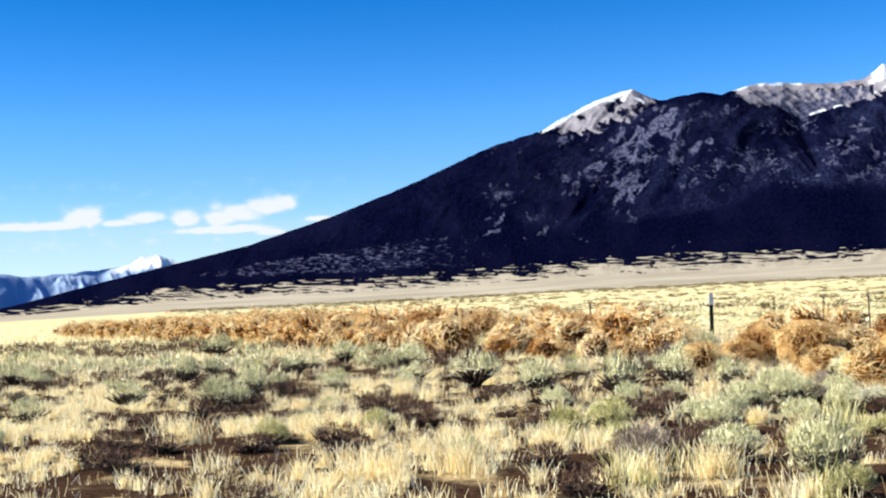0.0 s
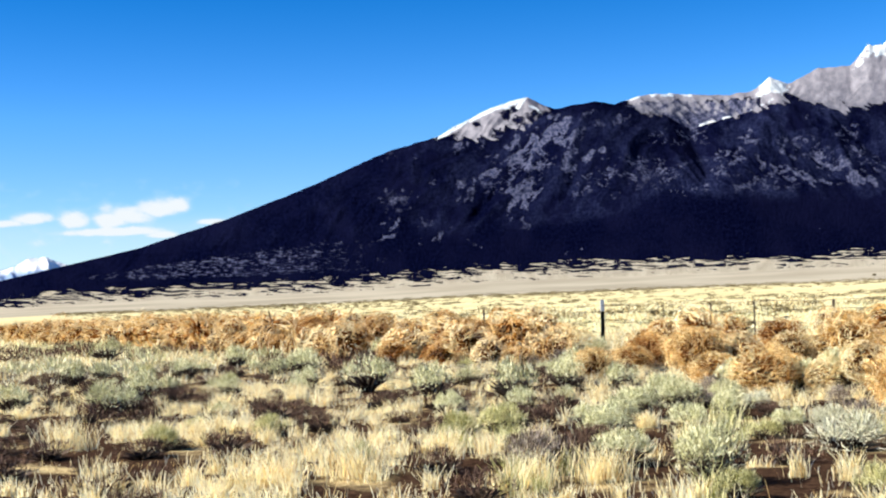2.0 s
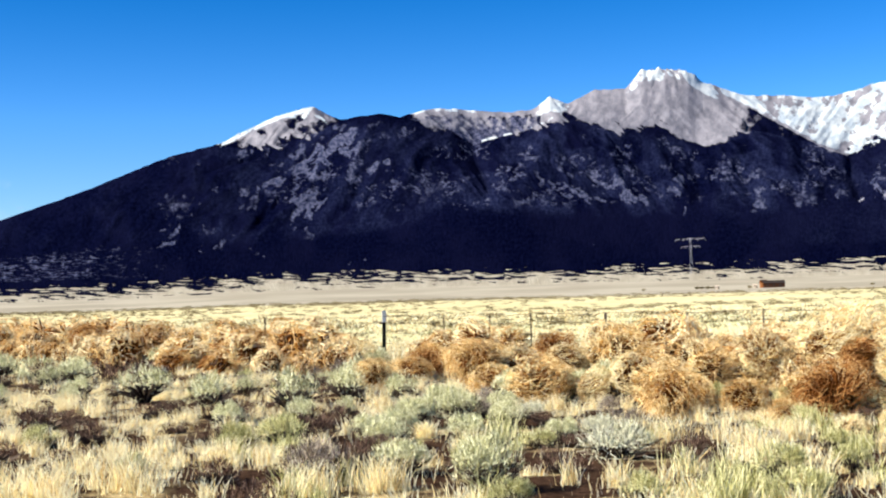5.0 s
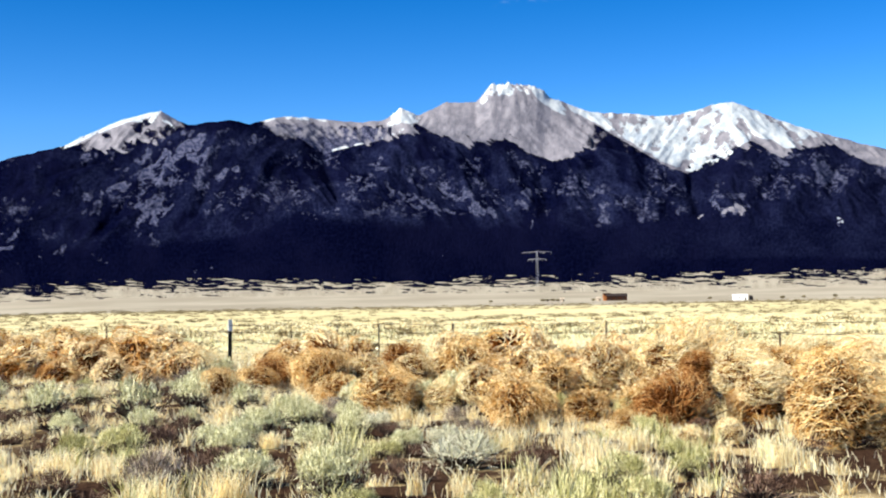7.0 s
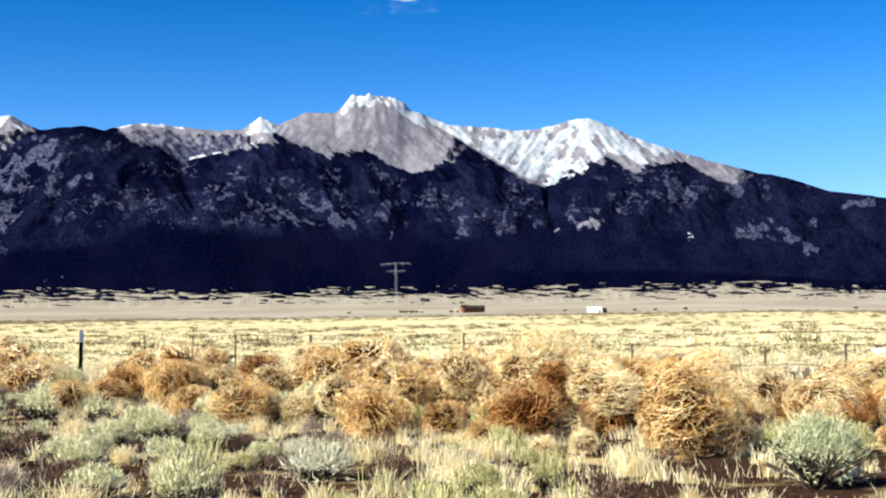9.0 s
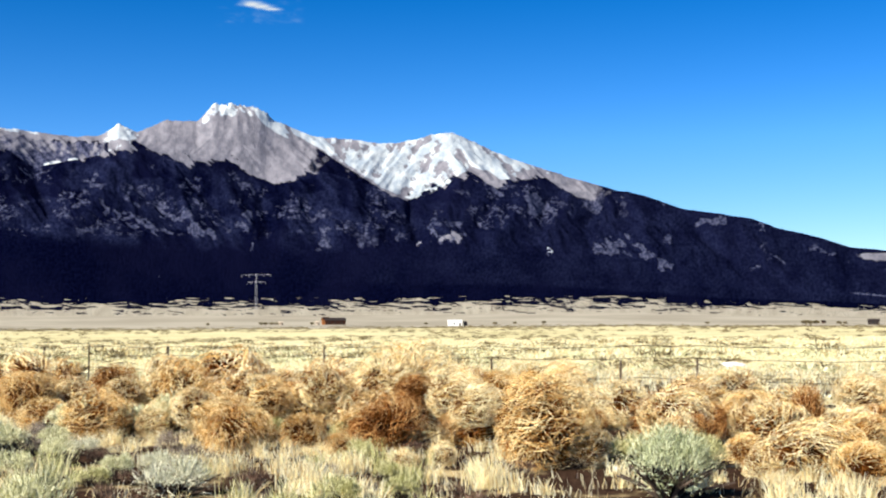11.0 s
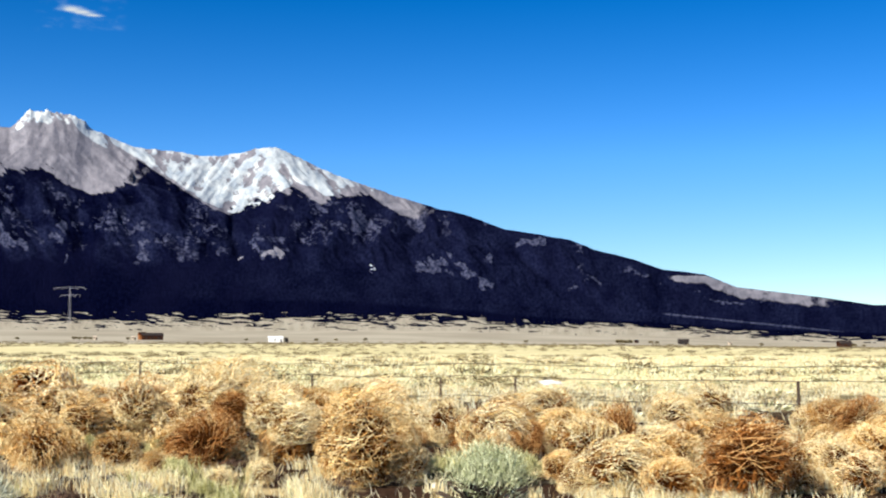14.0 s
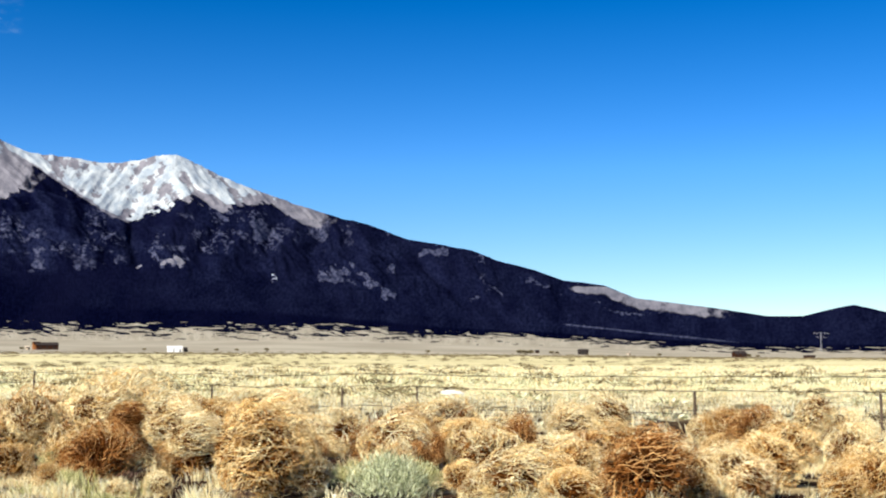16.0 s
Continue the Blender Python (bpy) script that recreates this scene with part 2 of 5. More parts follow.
FOOT = [(-45, 0.35), (-22, 0.4), (-19, 0.6), (-12, 1.2), (0, 1.35), (7, 1.7), (20, 1.6), (34, 1.58), (41, 1.62), (43.5, 1.5), (46, 1.3), (48.5, 1.22), (51, 1.15), (53.5, 1.0), (55.8, 0.82), (58, 0.7), (62, 0.55), (95, 0.4)]
APRON = [(-45, 0.36), (-22, 0.42), (-19, 0.64), (-12, 1.7), (-4, 2.4), (2, 3.1), (7, 3.2), (11.6, 3.6), (16.6, 4.8), (19.2, 4.2), (23, 3.75), (32, 3.7), (38, 3.45), (40.8, 2.7), (44.6, 2.1), (53, 1.4), (60, 1.1), (95, 0.45)]
R_FOOT, R_APRON, R_CREST, R_BACK = 1750.0, 2300.0, 3100.0, 4300.0


def plain_rise(b, r):
    """Height of the plain and the fan at a bearing and a distance."""
    up = along(b, FOOT)
    edge = np.clip(up * 0.22, 0.08, 0.36)
    e = np.where(r < 800, edge * smooth(150, 800, r), edge + (up - edge) * np.clip((r - 800) / (R_FOOT - 800), 0, 1) ** 1.25)
    r = np.maximum(r, 1.0)
    flat = -np.degrees(np.arctan2(EYE, r))
    w = smooth(120, 700, r)
    return EYE + r * np.tan(np.radians(flat * (1 - w) + e * w))


# spurs (positive) and gullies (negative): from bearing and rise to bearing and rise, width, height
SPURS_WEST = [(10.1, 8.4, 3.0, 5.3, 0.5, 0.26), (8.4, 7.7, 1.0, 5.6, 0.4, -0.30), (11.9, 8.7, 8.7, 3.6, 0.6, 0.30), (14.1, 7.4, 10.8, 3.1, 0.5, 0.30),
              (9.1, 5.4, 5.5, 2.9, 0.45, 0.22), (4.7, 5.5, 2.0, 3.1, 0.5, 0.22), (10.6, 5.6, 9.6, 3.4, 0.3, -0.22), (7.0, 5.2, 6.2, 3.2, 0.35, -0.22),
              (16.2, 7.5, 16.4, 4.8, 0.6, -0.40), (0.5, 5.4, -3.0, 3.2, 0.7, 0.2), (-1.0, 5.0, -4.6, 3.0, 0.5, -0.15)]
SPURS_MIDDLE = [(20.2, 8.4, 17.4, 4.6, 0.55, 0.26), (20.0, 7.4, 22.0, 4.8, 0.40, -0.20), (21.5, 7.9, 23.4, 4.2, 0.45, 0.18), (22.6, 7.2, 24.6, 4.2, 0.35, -0.18),
                (24.1, 7.6, 25.4, 4.0, 0.45, 0.18), (25.2, 7.0, 26.4, 4.0, 0.35, -0.17), (27.4, 7.0, 26.8, 3.8, 0.50, 0.18), (28.2, 7.0, 28.0, 4.0, 0.40, -0.20),
                (29.4, 7.1, 30.0, 3.7, 0.55, 0.20), (30.6, 6.4, 31.2, 4.2, 0.35, -0.16), (31.9, 6.0, 30.8, 3.7, 0.5, 0.18)]
SPURS_EAST = [(32.7, 6.0, 32.5, 3.8, 0.45, -0.36), (35.0, 7.1, 32.9, 3.8, 0.6, 0.30), (36.2, 6.6, 35.4, 4.0, 0.4, -0.28), (37.8, 6.8, 36.4, 3.6, 0.5, 0.30),
              (39.7, 6.5, 38.6, 4.0, 0.5, 0.28), (38.9, 6.2, 38.0, 4.2, 0.3, -0.24), (42.2, 6.0, 43.8, 3.0, 0.5, 0.28), (40.8, 5.6, 40.2, 3.8, 0.4, -0.25),
              (45.3, 4.9, 46.9, 2.6, 0.45, -0.30), (47.3, 4.9, 48.1, 2.7, 0.4, 0.28), (50.2, 4.0, 51.2, 2.6, 0.5, 0.2)]
# bare meadows and scree in the forest: bearing, rise, half length, half width, slant, bareness
MEADOWS_HILL = [(9.7, 7.21, 1.14, 0.43, 50, 1.0), (8.2, 7.08, 0.4, 0.25, 60, 0.8), (8.5, 6.58, 0.71, 0.18, 35, 0.9), (7.1, 5.83, 0.81, 0.23, 18, 1.0), (10.7, 7.33, 0.51, 0.23, 40, 0.8),
                (11.6, 8.21, 0.46, 0.18, 20, 0.5), (9.9, 8.28, 0.3, 0.15, 20, 0.6), (13.1, 8.08, 0.4, 0.23, 40, 0.6), (10.7, 6.21, 0.56, 0.35, 60, 0.7), (12.0, 6.58, 0.61, 0.23, 20, 0.8),
                (13.0, 6.32, 0.25, 0.2, 60, 0.6), (8.5, 4.84, 0.89, 0.56, 50, 0.75), (8.8, 5.71, 0.3, 0.25, 60, 0.6)]
MEADOWS_WEST = [(5.6, 7.11, 0.4, 0.25, 50, 0.8), (3.9, 6.79, 0.2, 0.1, 0, 0.5), (2.5, 6.77, 0.4, 0.15, 20, 0.45), (4.2, 5.45, 0.2, 0.1, 0, 0.5), (5.7, 5.09, 0.56, 0.4, 60, 0.5),
                (2.5, 3.86, 0.56, 0.15, 30, 0.65), (2.2, 3.25, 0.4, 0.1, 20, 0.8), (4.5, 3.24, 0.51, 0.25, 20, 0.6), (4.2, 3.86, 0.2, 0.3, 60, 0.5), (6.1, 2.74, 0.3, 0.1, 10, 0.5),
                (8.3, 3.59, 0.63, 0.18, 45, 0.5), (2.6, 4.83, 0.71, 0.76, 0, 0.4), (10.9, 2.3, 0.14, 0.07, 0, 1.1), (10.0, 2.3, 0.1, 0.07, 0, 1.0)]
MEADOWS_MIDDLE = [(18.6, 6.63, 0.63, 0.2, 10, 0.6), (17.3, 5.39, 0.2, 0.51, 10, 0.5), (17.8, 4.69, 0.4, 0.13, -35, 0.6), (18.7, 5.62, 0.56, 0.15, -40, 0.6), (19.6, 5.35, 0.71, 0.15, -25, 0.7),
                  (20.6, 4.82, 0.56, 0.23, -45, 1.0), (21.1, 5.57, 0.46, 0.2, -40, 0.7), (21.5, 4.54, 0.35, 0.25, -50, 0.7), (20.0, 6.03, 0.3, 0.15, -40, 0.6), (22.4, 5.29, 0.4, 0.4, 60, 0.8),
                  (23.1, 4.63, 0.56, 0.3, -50, 0.7), (25.2, 5.21, 0.3, 0.51, 0, 0.85), (24.9, 4.79, 0.46, 0.2, -50, 0.75), (25.4, 4.07, 0.15, 0.3, 0, 0.6), (24.3, 4.86, 0.3, 0.18, -30, 0.5)]
MEADOWS_RIDGE = [(24.9, 5.98, 0.38, 0.15, 40, 0.5), (19.2, 4.52, 1.01, 0.2, -20, 0.4), (14.1, 5.3, 1.01, 0.63, 0, 0.4), (15.6, 5.79, 0.35, 0.3, 0, 0.5), (27.8, 5.13, 0.35, 0.35, 0, 0.55),
                 (28.4, 5.36, 0.63, 0.18, 15, 0.55), (28.7, 4.48, 0.51, 0.35, 60, 0.6), (29.8, 4.94, 0.76, 0.23, -10, 0.55), (30.3, 4.37, 0.76, 0.3, 0, 0.5), (27.0, 5.79, 0.25, 0.51, 0, 0.45), (31.9, 4.49, 0.3, 0.25, 40, 0.55)]
MEADOWS_BOWL = [(32.7, 4.29, 0.13, 0.1, 0, 1.2), (34.3, 4.4, 0.71, 0.18, 8, 1.3), (33.8, 4.66, 0.56, 0.08, -30, 0.9), (34.4, 5.01, 0.56, 0.13, 0, 0.6), (33.8, 5.16, 0.2, 0.15, 0, 0.6),
                (34.7, 6.47, 0.51, 0.2, -40, 0.5), (38.6, 3.8, 0.16, 0.12, 60, 1.7), (38.2, 5.9, 0.56, 0.65, 0, 0.8), (39.4, 6.0, 0.35, 0.5, 0, 0.5), (21.4, 2.6, 0.15, 0.06, 0, 0.9)]
MEADOWS_EAST = [(40.6, 5.95, 0.66, 0.66, 0, 0.55), (41.7, 5.52, 0.2, 0.46, 0, 0.5), (42.1, 4.24, 0.4, 0.2, -30, 0.8), (41.5, 3.74, 0.63, 0.35, -20, 0.7), (42.6, 3.73, 0.76, 0.3, -25, 0.65),
                (43.7, 3.21, 0.4, 0.2, -40, 0.9), (44.0, 4.22, 0.25, 0.3, 0, 0.65), (44.1, 2.9, 0.25, 0.1, 0, 0.8), (45.7, 4.95, 0.56, 0.15, 5, 0.9), (43.8, 5.82, 0.63, 0.1, -15, 0.8)]
MEADOWS_END = [(47.9, 4.58, 0.35, 0.1, -20, 0.9), (48.2, 3.52, 0.2, 0.4, 0, 0.6), (48.7, 3.14, 0.63, 0.1, -25, 0.6), (47.9, 2.9, 0.46, 0.1, 30, 0.55), (50.3, 3.61, 0.2, 0.2, -45, 0.6),
               (50.9, 3.3, 0.51, 0.1, -25, 0.6), (54.3, 2.3, 1.01, 0.09, -8, 0.9)]
# the lower edge of the bare summits
TIMBER = [(4.0, 7.7), (5.2, 7.55), (7.6, 7.6), (10.1, 8.45), (12, 9.2), (12.6, 8.75), (14.1, 8.1), (15.6, 7.85), (17.7, 7.7), (20.2, 8.35), (21.5, 8.1), (22.8, 7.6), (24.1, 7.75), (25.3, 7.35), (26.6, 6.75), (27.6, 7.2),
          (28.9, 7.25), (30.3, 6.75), (32.2, 6.1), (33.8, 6.75), (35.2, 7.3), (36.6, 6.8), (38, 7.0), (39.7, 6.5), (41, 5.5), (42.2, 6.1), (43.5, 7.5)]


def ridge_lines(b, e):
    """The named spurs and gullies, each fading out at its foot."""
    total = np.zeros_like(b)
    for b0, e0, b1, e1, wide, tall in SPURS_WEST + SPURS_MIDDLE + SPURS_EAST:
        run = np.clip((e0 - e) / (e0 - e1), -0.2, 1.2)
        sway = 0.25 * np.sin(5 * run + 3 * b0)
        off = (b - (b0 + (b1 - b0) * run + sway)) / (wide * (0.6 + 0.6 * np.clip(run, 0, 1)))
        total += tall * np.exp(-np.abs(off) ** 1.6) * smooth(-0.15, 0.2, run) * smooth(1.15, 0.75, run)
    return total


def spurs(b, e):
    """Spurs and gullies that run aslant down the slopes, some one way, some the other."""
    wb = b + 1.6 * (fbm(b * 0.35, e * 0.7, 5, 4) - 0.5)
    we = e + 1.2 * (fbm(b * 0.4, e * 0.6, 8, 4) - 0.5)
    turn = smooth(10, 19, b + 3 * (fbm(b * 0.3, e * 0.4, 9, 2) - 0.5))
    rib = ridged((wb - 0.8 * we) * 0.9, we * 0.32, 23, 4, 0.6) * (1 - turn) + ridged((wb + 0.6 * we) * 0.9, we * 0.32, 27, 4, 0.6) * turn
    fine = ridged((wb - 0.7 * we) * 2.6, we * 1.0, 29, 3, 0.6) * (1 - turn) + ridged((wb + 0.6 * we) * 2.6, we * 1.0, 30, 3, 0.6) * turn
    return ridge_lines(b, e), rib - 0.42, fine - 0.42


def couloirs(b, e):
    """Ribs and runnels of the bare heights: they fan out from the tops."""
    wave = 0.5 * (fbm(b * 0.8, e * 0.8, 15, 3) - 0.5)
    west = ridged((b - 0.75 * e + wave) * 2.3, (e + 0.7 * b) * 0.22, 16, 4, 0.6)
    east = ridged((b + 0.85 * e + wave) * 1.9, (e - 0.7 * b) * 0.22, 17, 4, 0.6)
    side = smooth(-0.3, 0.3, b - 24.6) * smooth(0.4, -0.4, b - 29.5) + smooth(-0.3, 0.3, b - 34.5 + 0.3 * (8.9 - e)) + smooth(-0.2, 0.2, b - 8.8) * smooth(0.3, -0.3, b - 20)
    side = np.clip(side, 0, 1)
    return west * (1 - side) + east * side - 0.42


def massif(b, r):
    """Height of the massif, and its angle of rise, at a bearing and a distance."""
    foot = along(b, FOOT)
    apron = sum(along(b + k, APRON) for k in np.linspace(-2.4, 2.4, 9)) / 9
    front = along(b, WEST_SLOPE, FRONT_HILL, MID_FOREST, EAST_SLOPE, EAST_KNOLL)
    round_front = sum(along(b + k, WEST_SLOPE, FRONT_HILL, MID_FOREST, EAST_SLOPE, EAST_KNOLL) for k in np.linspace(-1.8, 1.8, 9)) / 9
    back = along(b, WEST_SLOPE, WEST_PEAK, TABLELAND, SUMMIT, BOWL, EAST_SLOPE[2:], EAST_KNOLL)
    gap = smooth(0.05, 0.8, back - front)
    t = np.clip((r - R_APRON) / (R_CREST - R_APRON), 0, 1)
    lower = foot + (apron - foot) * np.clip((r - R_FOOT) / (R_APRON - R_FOOT), 0, 1)
    slope = apron + (round_front + (front - round_front) * t ** 4 - apron) * (t ** 0.9)
    u = np.clip((r - R_CREST) / (R_BACK - R_CREST), 0, 1)
    sag = 0.25 * gap * np.sin(np.pi * np.clip(u * 2.2, 0, 1)) * np.where((b > 19.5) & (b < 28), 0.0, 1.0)
    upper = front + (back - front) * (u ** 1.15) - sag
    e = np.where(r < R_APRON, lower, np.where(r < R_CREST, slope, upper))
    rise = np.clip((back - 0.6) / 6, 0, 1)
    spur, rib, fine = spurs(b, e)
    jag = fbm(b * 2.2, e * 1.4, 31, 5, 0.62) - 0.5
    body = np.sin(np.pi * t) ** 0.6 + 0.1 * (t > 0)
    high = np.sin(np.pi * u) ** 0.6
    e = e + rise * body * (0.9 * spur + 0.26 * rib + 0.10 * fine) + rise * high * 0.30 * couloirs(b, e) * (0.3 + 0.7 * gap) * (1 - 0.62 * smooth(20, 21, b) * smooth(28.5, 27, b))
    e = e + rise * 0.04 * (fbm(b * 1.2, r / 90, 33, 4) - 0.5) * smooth(1750, 2000, r) * smooth(2500, 2250, r)
    e = e + rise * jag * (0.05 + 0.10 * smooth(3.5, 8, e) * (1 - 0.7 * high))
    e = e + 0.30 * (ridged(b * 3.1, r / 400, 37, 3) - 0.45) * gauss(b, 24.8, 1.4) * u ** 4
    e = e - np.where(r > R_BACK, (r - R_BACK) / 600 * 4.0 * rise, 0)
    start = plain_rise(b, r)
    z = EYE + r * np.tan(np.radians(e))
    w = smooth(1580, 1800, r)
    z = start * (1 - w) + z * w
    return z, np.degrees(np.arctan2(z - EYE, r))


def gap_of(back, front):
    return smooth(0.05, 0.6, back - front)


def sheet(name, x, y, z, closed, material, layers=(), vectors=()):
    """A grid of points as one mesh, with named layers of values for its material."""
    rows, cols = x.shape
    me = bpy.data.meshes.new(name)
    co = np.stack([x, y, z], -1).reshape(-1, 3).astype(np.float32)
    i, j = np.meshgrid(np.arange(rows - 1), np.arange(cols if closed else cols - 1), indexing="ij")
    k = (j + 1) % cols
    quads = np.stack([i * cols + j, i * cols + k, (i + 1) * cols + k, (i + 1) * cols + j], -1).reshape(-1, 4)[:, ::-1]
    fill(me, co, quads)
    for key, values in layers:
        me.attributes.new(key, "FLOAT", "POINT").data.foreach_set("value", values.reshape(-1).astype(np.float32))
    for key, values in vectors:
        me.attributes.new(key, "FLOAT_VECTOR", "POINT").data.foreach_set("vector", values.reshape(-1).astype(np.float32))
    me.polygons.foreach_set("use_smooth", np.full(len(quads), True))
    me.materials.append(material)
    return new(name, me)


def fill(me, co, faces):
    """Write points and faces (all of one size) into a mesh."""
    n, k = faces.shape
    me.vertices.add(len(co))
    me.vertices.foreach_set("co", np.ascontiguousarray(co, np.float32).reshape(-1))
    me.loops.add(n * k)
    me.loops.foreach_set("vertex_index", np.ascontiguousarray(faces, np.int32).reshape(-1))
    me.polygons.add(n)
    me.polygons.foreach_set("loop_start", np.arange(0, n * k, k, dtype=np.int32))
    me.update(calc_edges=True)


def bumps(x, y):
    """Small unevenness of the near ground."""
    return 0.10 * (fbm(x / 3.0, y / 3.0, 71, 4) - 0.5) + 0.05 * (fbm(x / 0.5, y / 0.5, 77, 2) - 0.5)


def ground_z(x, y):
    x, y = np.asarray(x, float), np.asarray(y, float)
    r, b = np.hypot(x, y), np.degrees(np.arctan2(x, y))
    return plain_rise(b, r) + bumps(x, y) * (1 - smooth(100, 200, r))


def build_ground():
    b = np.concatenate([np.arange(-50, 100, 0.25), np.arange(100, 310, 3.0)])
    r = np.concatenate([[0.01], np.geomspace(1.5, 1800, 210), [2200, 3000, 4000, 4950]])
    bb, rr = np.meshgrid(b, r)
    x, y = rr * np.sin(np.radians(bb)), rr * np.cos(np.radians(bb))
    y = y - 1.0 * (1 - smooth(5, 40, rr))
    around = np.where(bb > 180, bb - 360, bb)
    z = plain_rise(around, np.minimum(rr, 1450)) + bumps(x, y) * (1 - smooth(100, 200, rr))
    z = z - 25 * smooth(1340, 1480, rr) * ((around > -48) & (around < 97))
    ob = sheet("ground", x, y, z, True, GROUND, (("afar", rr),))
    return tagged(ob, "dry high-desert plain of bare brown soil and straw litter", "ground", kind="structure")


def build_massif():
    b = np.arange(-30, 72, 0.08)
    r = np.concatenate([np.linspace(1320, 1560, 16), np.linspace(1564, 2300, 170), np.linspace(2306, 3120, 150), np.linspace(3128, 4340, 140), [4420, 4550, 4750]])
    bb, rr = np.meshgrid(b, r)
    z, e = massif(bb, rr)
    back = along(bb, WEST_SLOPE, WEST_PEAK, TABLELAND, SUMMIT, BOWL, EAST_SLOPE[2:], EAST_KNOLL)
    front = along(bb, WEST_SLOPE, FRONT_HILL, MID_FOREST, EAST_SLOPE, EAST_KNOLL)
    under = back - e
    spur, rib, fine = spurs(bb, e)
    runnel = couloirs(bb, e)
    patch = fbm((bb - 0.5 * e) * 2.4, (e + 0.4 * bb) * 2.2, 41, 5, 0.68)
    streak = fbm((bb + 0.5 * e) * 2.6, (e - 0.4 * bb) * 1.2, 43, 5, 0.65)
    broken = fbm(bb * 1.5, e * 1.6, 47, 5, 0.65)
    speck = fbm(bb * 5, e * 5, 48, 4, 0.7)
    # tongues of forest run aslant up into the rock
    tongue = fbm((bb + 1.3 * e) * 3.0, (e - 0.9 * bb) * 0.5, 51, 4, 0.6)
    # snow on the peaks and in the bowl, broken by ribs of rock
    bowl_rim = along(bb, [(20, 20), (27.6, 8.9), (29.2, 7.88), (31.6, 6.34), (32.5, 6.1), (33.5, 6.34), (34.4, 7.04), (35.3, 7.55), (36.5, 7.06), (37.2, 6.95), (38.8, 7.25), (40, 20)])
    in_bowl = smooth(-0.06, 0.1, e - bowl_rim + 0.35 * (broken - 0.5)) * smooth(38.4, 36.4, bb)
    snow = (1.6 * smooth(3.9, 5.2, bb) * smooth(9.1, 8.5, bb) * smooth(0.24, 0.04, under)
            + 1.5 * gauss(bb, 8.8, 0.9) * smooth(0.9, 0.1, under) * smooth(-0.02, 0.12, runnel)
            + 0.9 * smooth(12.8, 13.4, bb) * smooth(16.6, 15.8, bb) * smooth(0.20, 0.02, under)
            + 1.9 * gauss(bb, 19.5, 0.65) * smooth(0.8, 0.3, under)
            + 1.7 * smooth(22.7, 23.3, bb) * smooth(27.4, 26.6, bb) * smooth(0.75, 0.2, under)
            + 0.9 * smooth(25.6, 26.6, bb) * smooth(29.4, 28.2, bb) * smooth(0.50, 0.05, under)
            + 1.0 * in_bowl
            + 0.8 * gauss(bb, 38.3, 1.2) * smooth(0.35, 0.1, under))
    high = smooth(3060, 3240, rr)
    snow = high * snow * (0.60 + 1.8 * runnel + 1.5 * (speck - 0.5) + 1.6 * (streak - 0.5))
    strip = along(bb, [(15.6, 7.3), (16, 7.35), (17.7, 7.72), (19, 8.1), (20.3, 8.6)])
    snow = np.maximum(snow, 0.85 * high * gauss(e, strip, 0.12) * smooth(15.7, 16.3, bb) * smooth(20.5, 19.9, bb) * smooth(0.42, 0.62, streak))
    timber = along(bb, TIMBER)
    rock = smooth(-0.16, 0.16, e - timber + 1.35 * (tongue - 0.5) + 0.4 * (broken - 0.5)) * gap_of(back, front) * smooth(3.5, 5, bb) * smooth(2950, 3090, rr)
    rock = rock * (1 - 0.6 * smooth(12.5, 11, bb) * smooth(0.40, 0.58, broken) * smooth(0.1, 0.3, under))
    # dark crags on the tableland's rim, trees on the lower ridge
    rock = rock * (1 - 0.8 * gauss(bb, 18.0, 1.2) * smooth(0.1, 0.25, under) * smooth(1.0, 0.7, under) * smooth(0.45, 0.6, fbm(bb * 5, e * 0.9, 52, 3)))
    rock = rock * (1 - 0.75 * smooth(26.6, 29.2, bb) * smooth(32.6, 31.6, bb) * smooth(0.02, -0.1, e - bowl_rim))
    # shade below the tableland's rim is painted: less rock, darker meadow tone
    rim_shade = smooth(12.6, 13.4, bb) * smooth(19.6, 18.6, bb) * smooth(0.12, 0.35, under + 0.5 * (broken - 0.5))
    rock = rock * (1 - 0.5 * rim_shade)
    mid = smooth(2200, 2330, rr) * smooth(3300, 3050, rr)
    bare = np.zeros_like(bb)
    lean = smooth(13, 18, bb)
    shred = (1 - lean) * fbm((bb - 0.9 * e) * 4.2, (e + 0.8 * bb) * 1.7, 53, 4, 0.62) + lean * fbm((bb + 0.9 * e) * 4.2, (e - 0.8 * bb) * 1.7, 54, 4, 0.62)
    wb, we = bb + 1.5 * (fbm(bb * 1.6, e * 1.6, 44, 4, 0.6) - 0.5), e + 0.9 * (fbm(bb * 1.6, e * 1.6, 45, 4, 0.6) - 0.5)
    for mb, me, long, wide, slant, amount in MEADOWS_HILL + MEADOWS_WEST + MEADOWS_MIDDLE + MEADOWS_RIDGE + MEADOWS_BOWL + MEADOWS_EAST + MEADOWS_END:
        c, d = math.cos(radians(slant)), math.sin(radians(slant))
        along_it, across = (wb - mb) * c + (we - me) * d, (we - me) * c - (wb - mb) * d
        near = np.exp(-(along_it / long) ** 2 - (across / wide) ** 2)
        bare = np.maximum(bare, amount * smooth(0.02, 0.15, near) * smooth(0.24, 0.72, near + 0.5 * (speck - 0.5) + 1.5 * (shred - 0.5)))
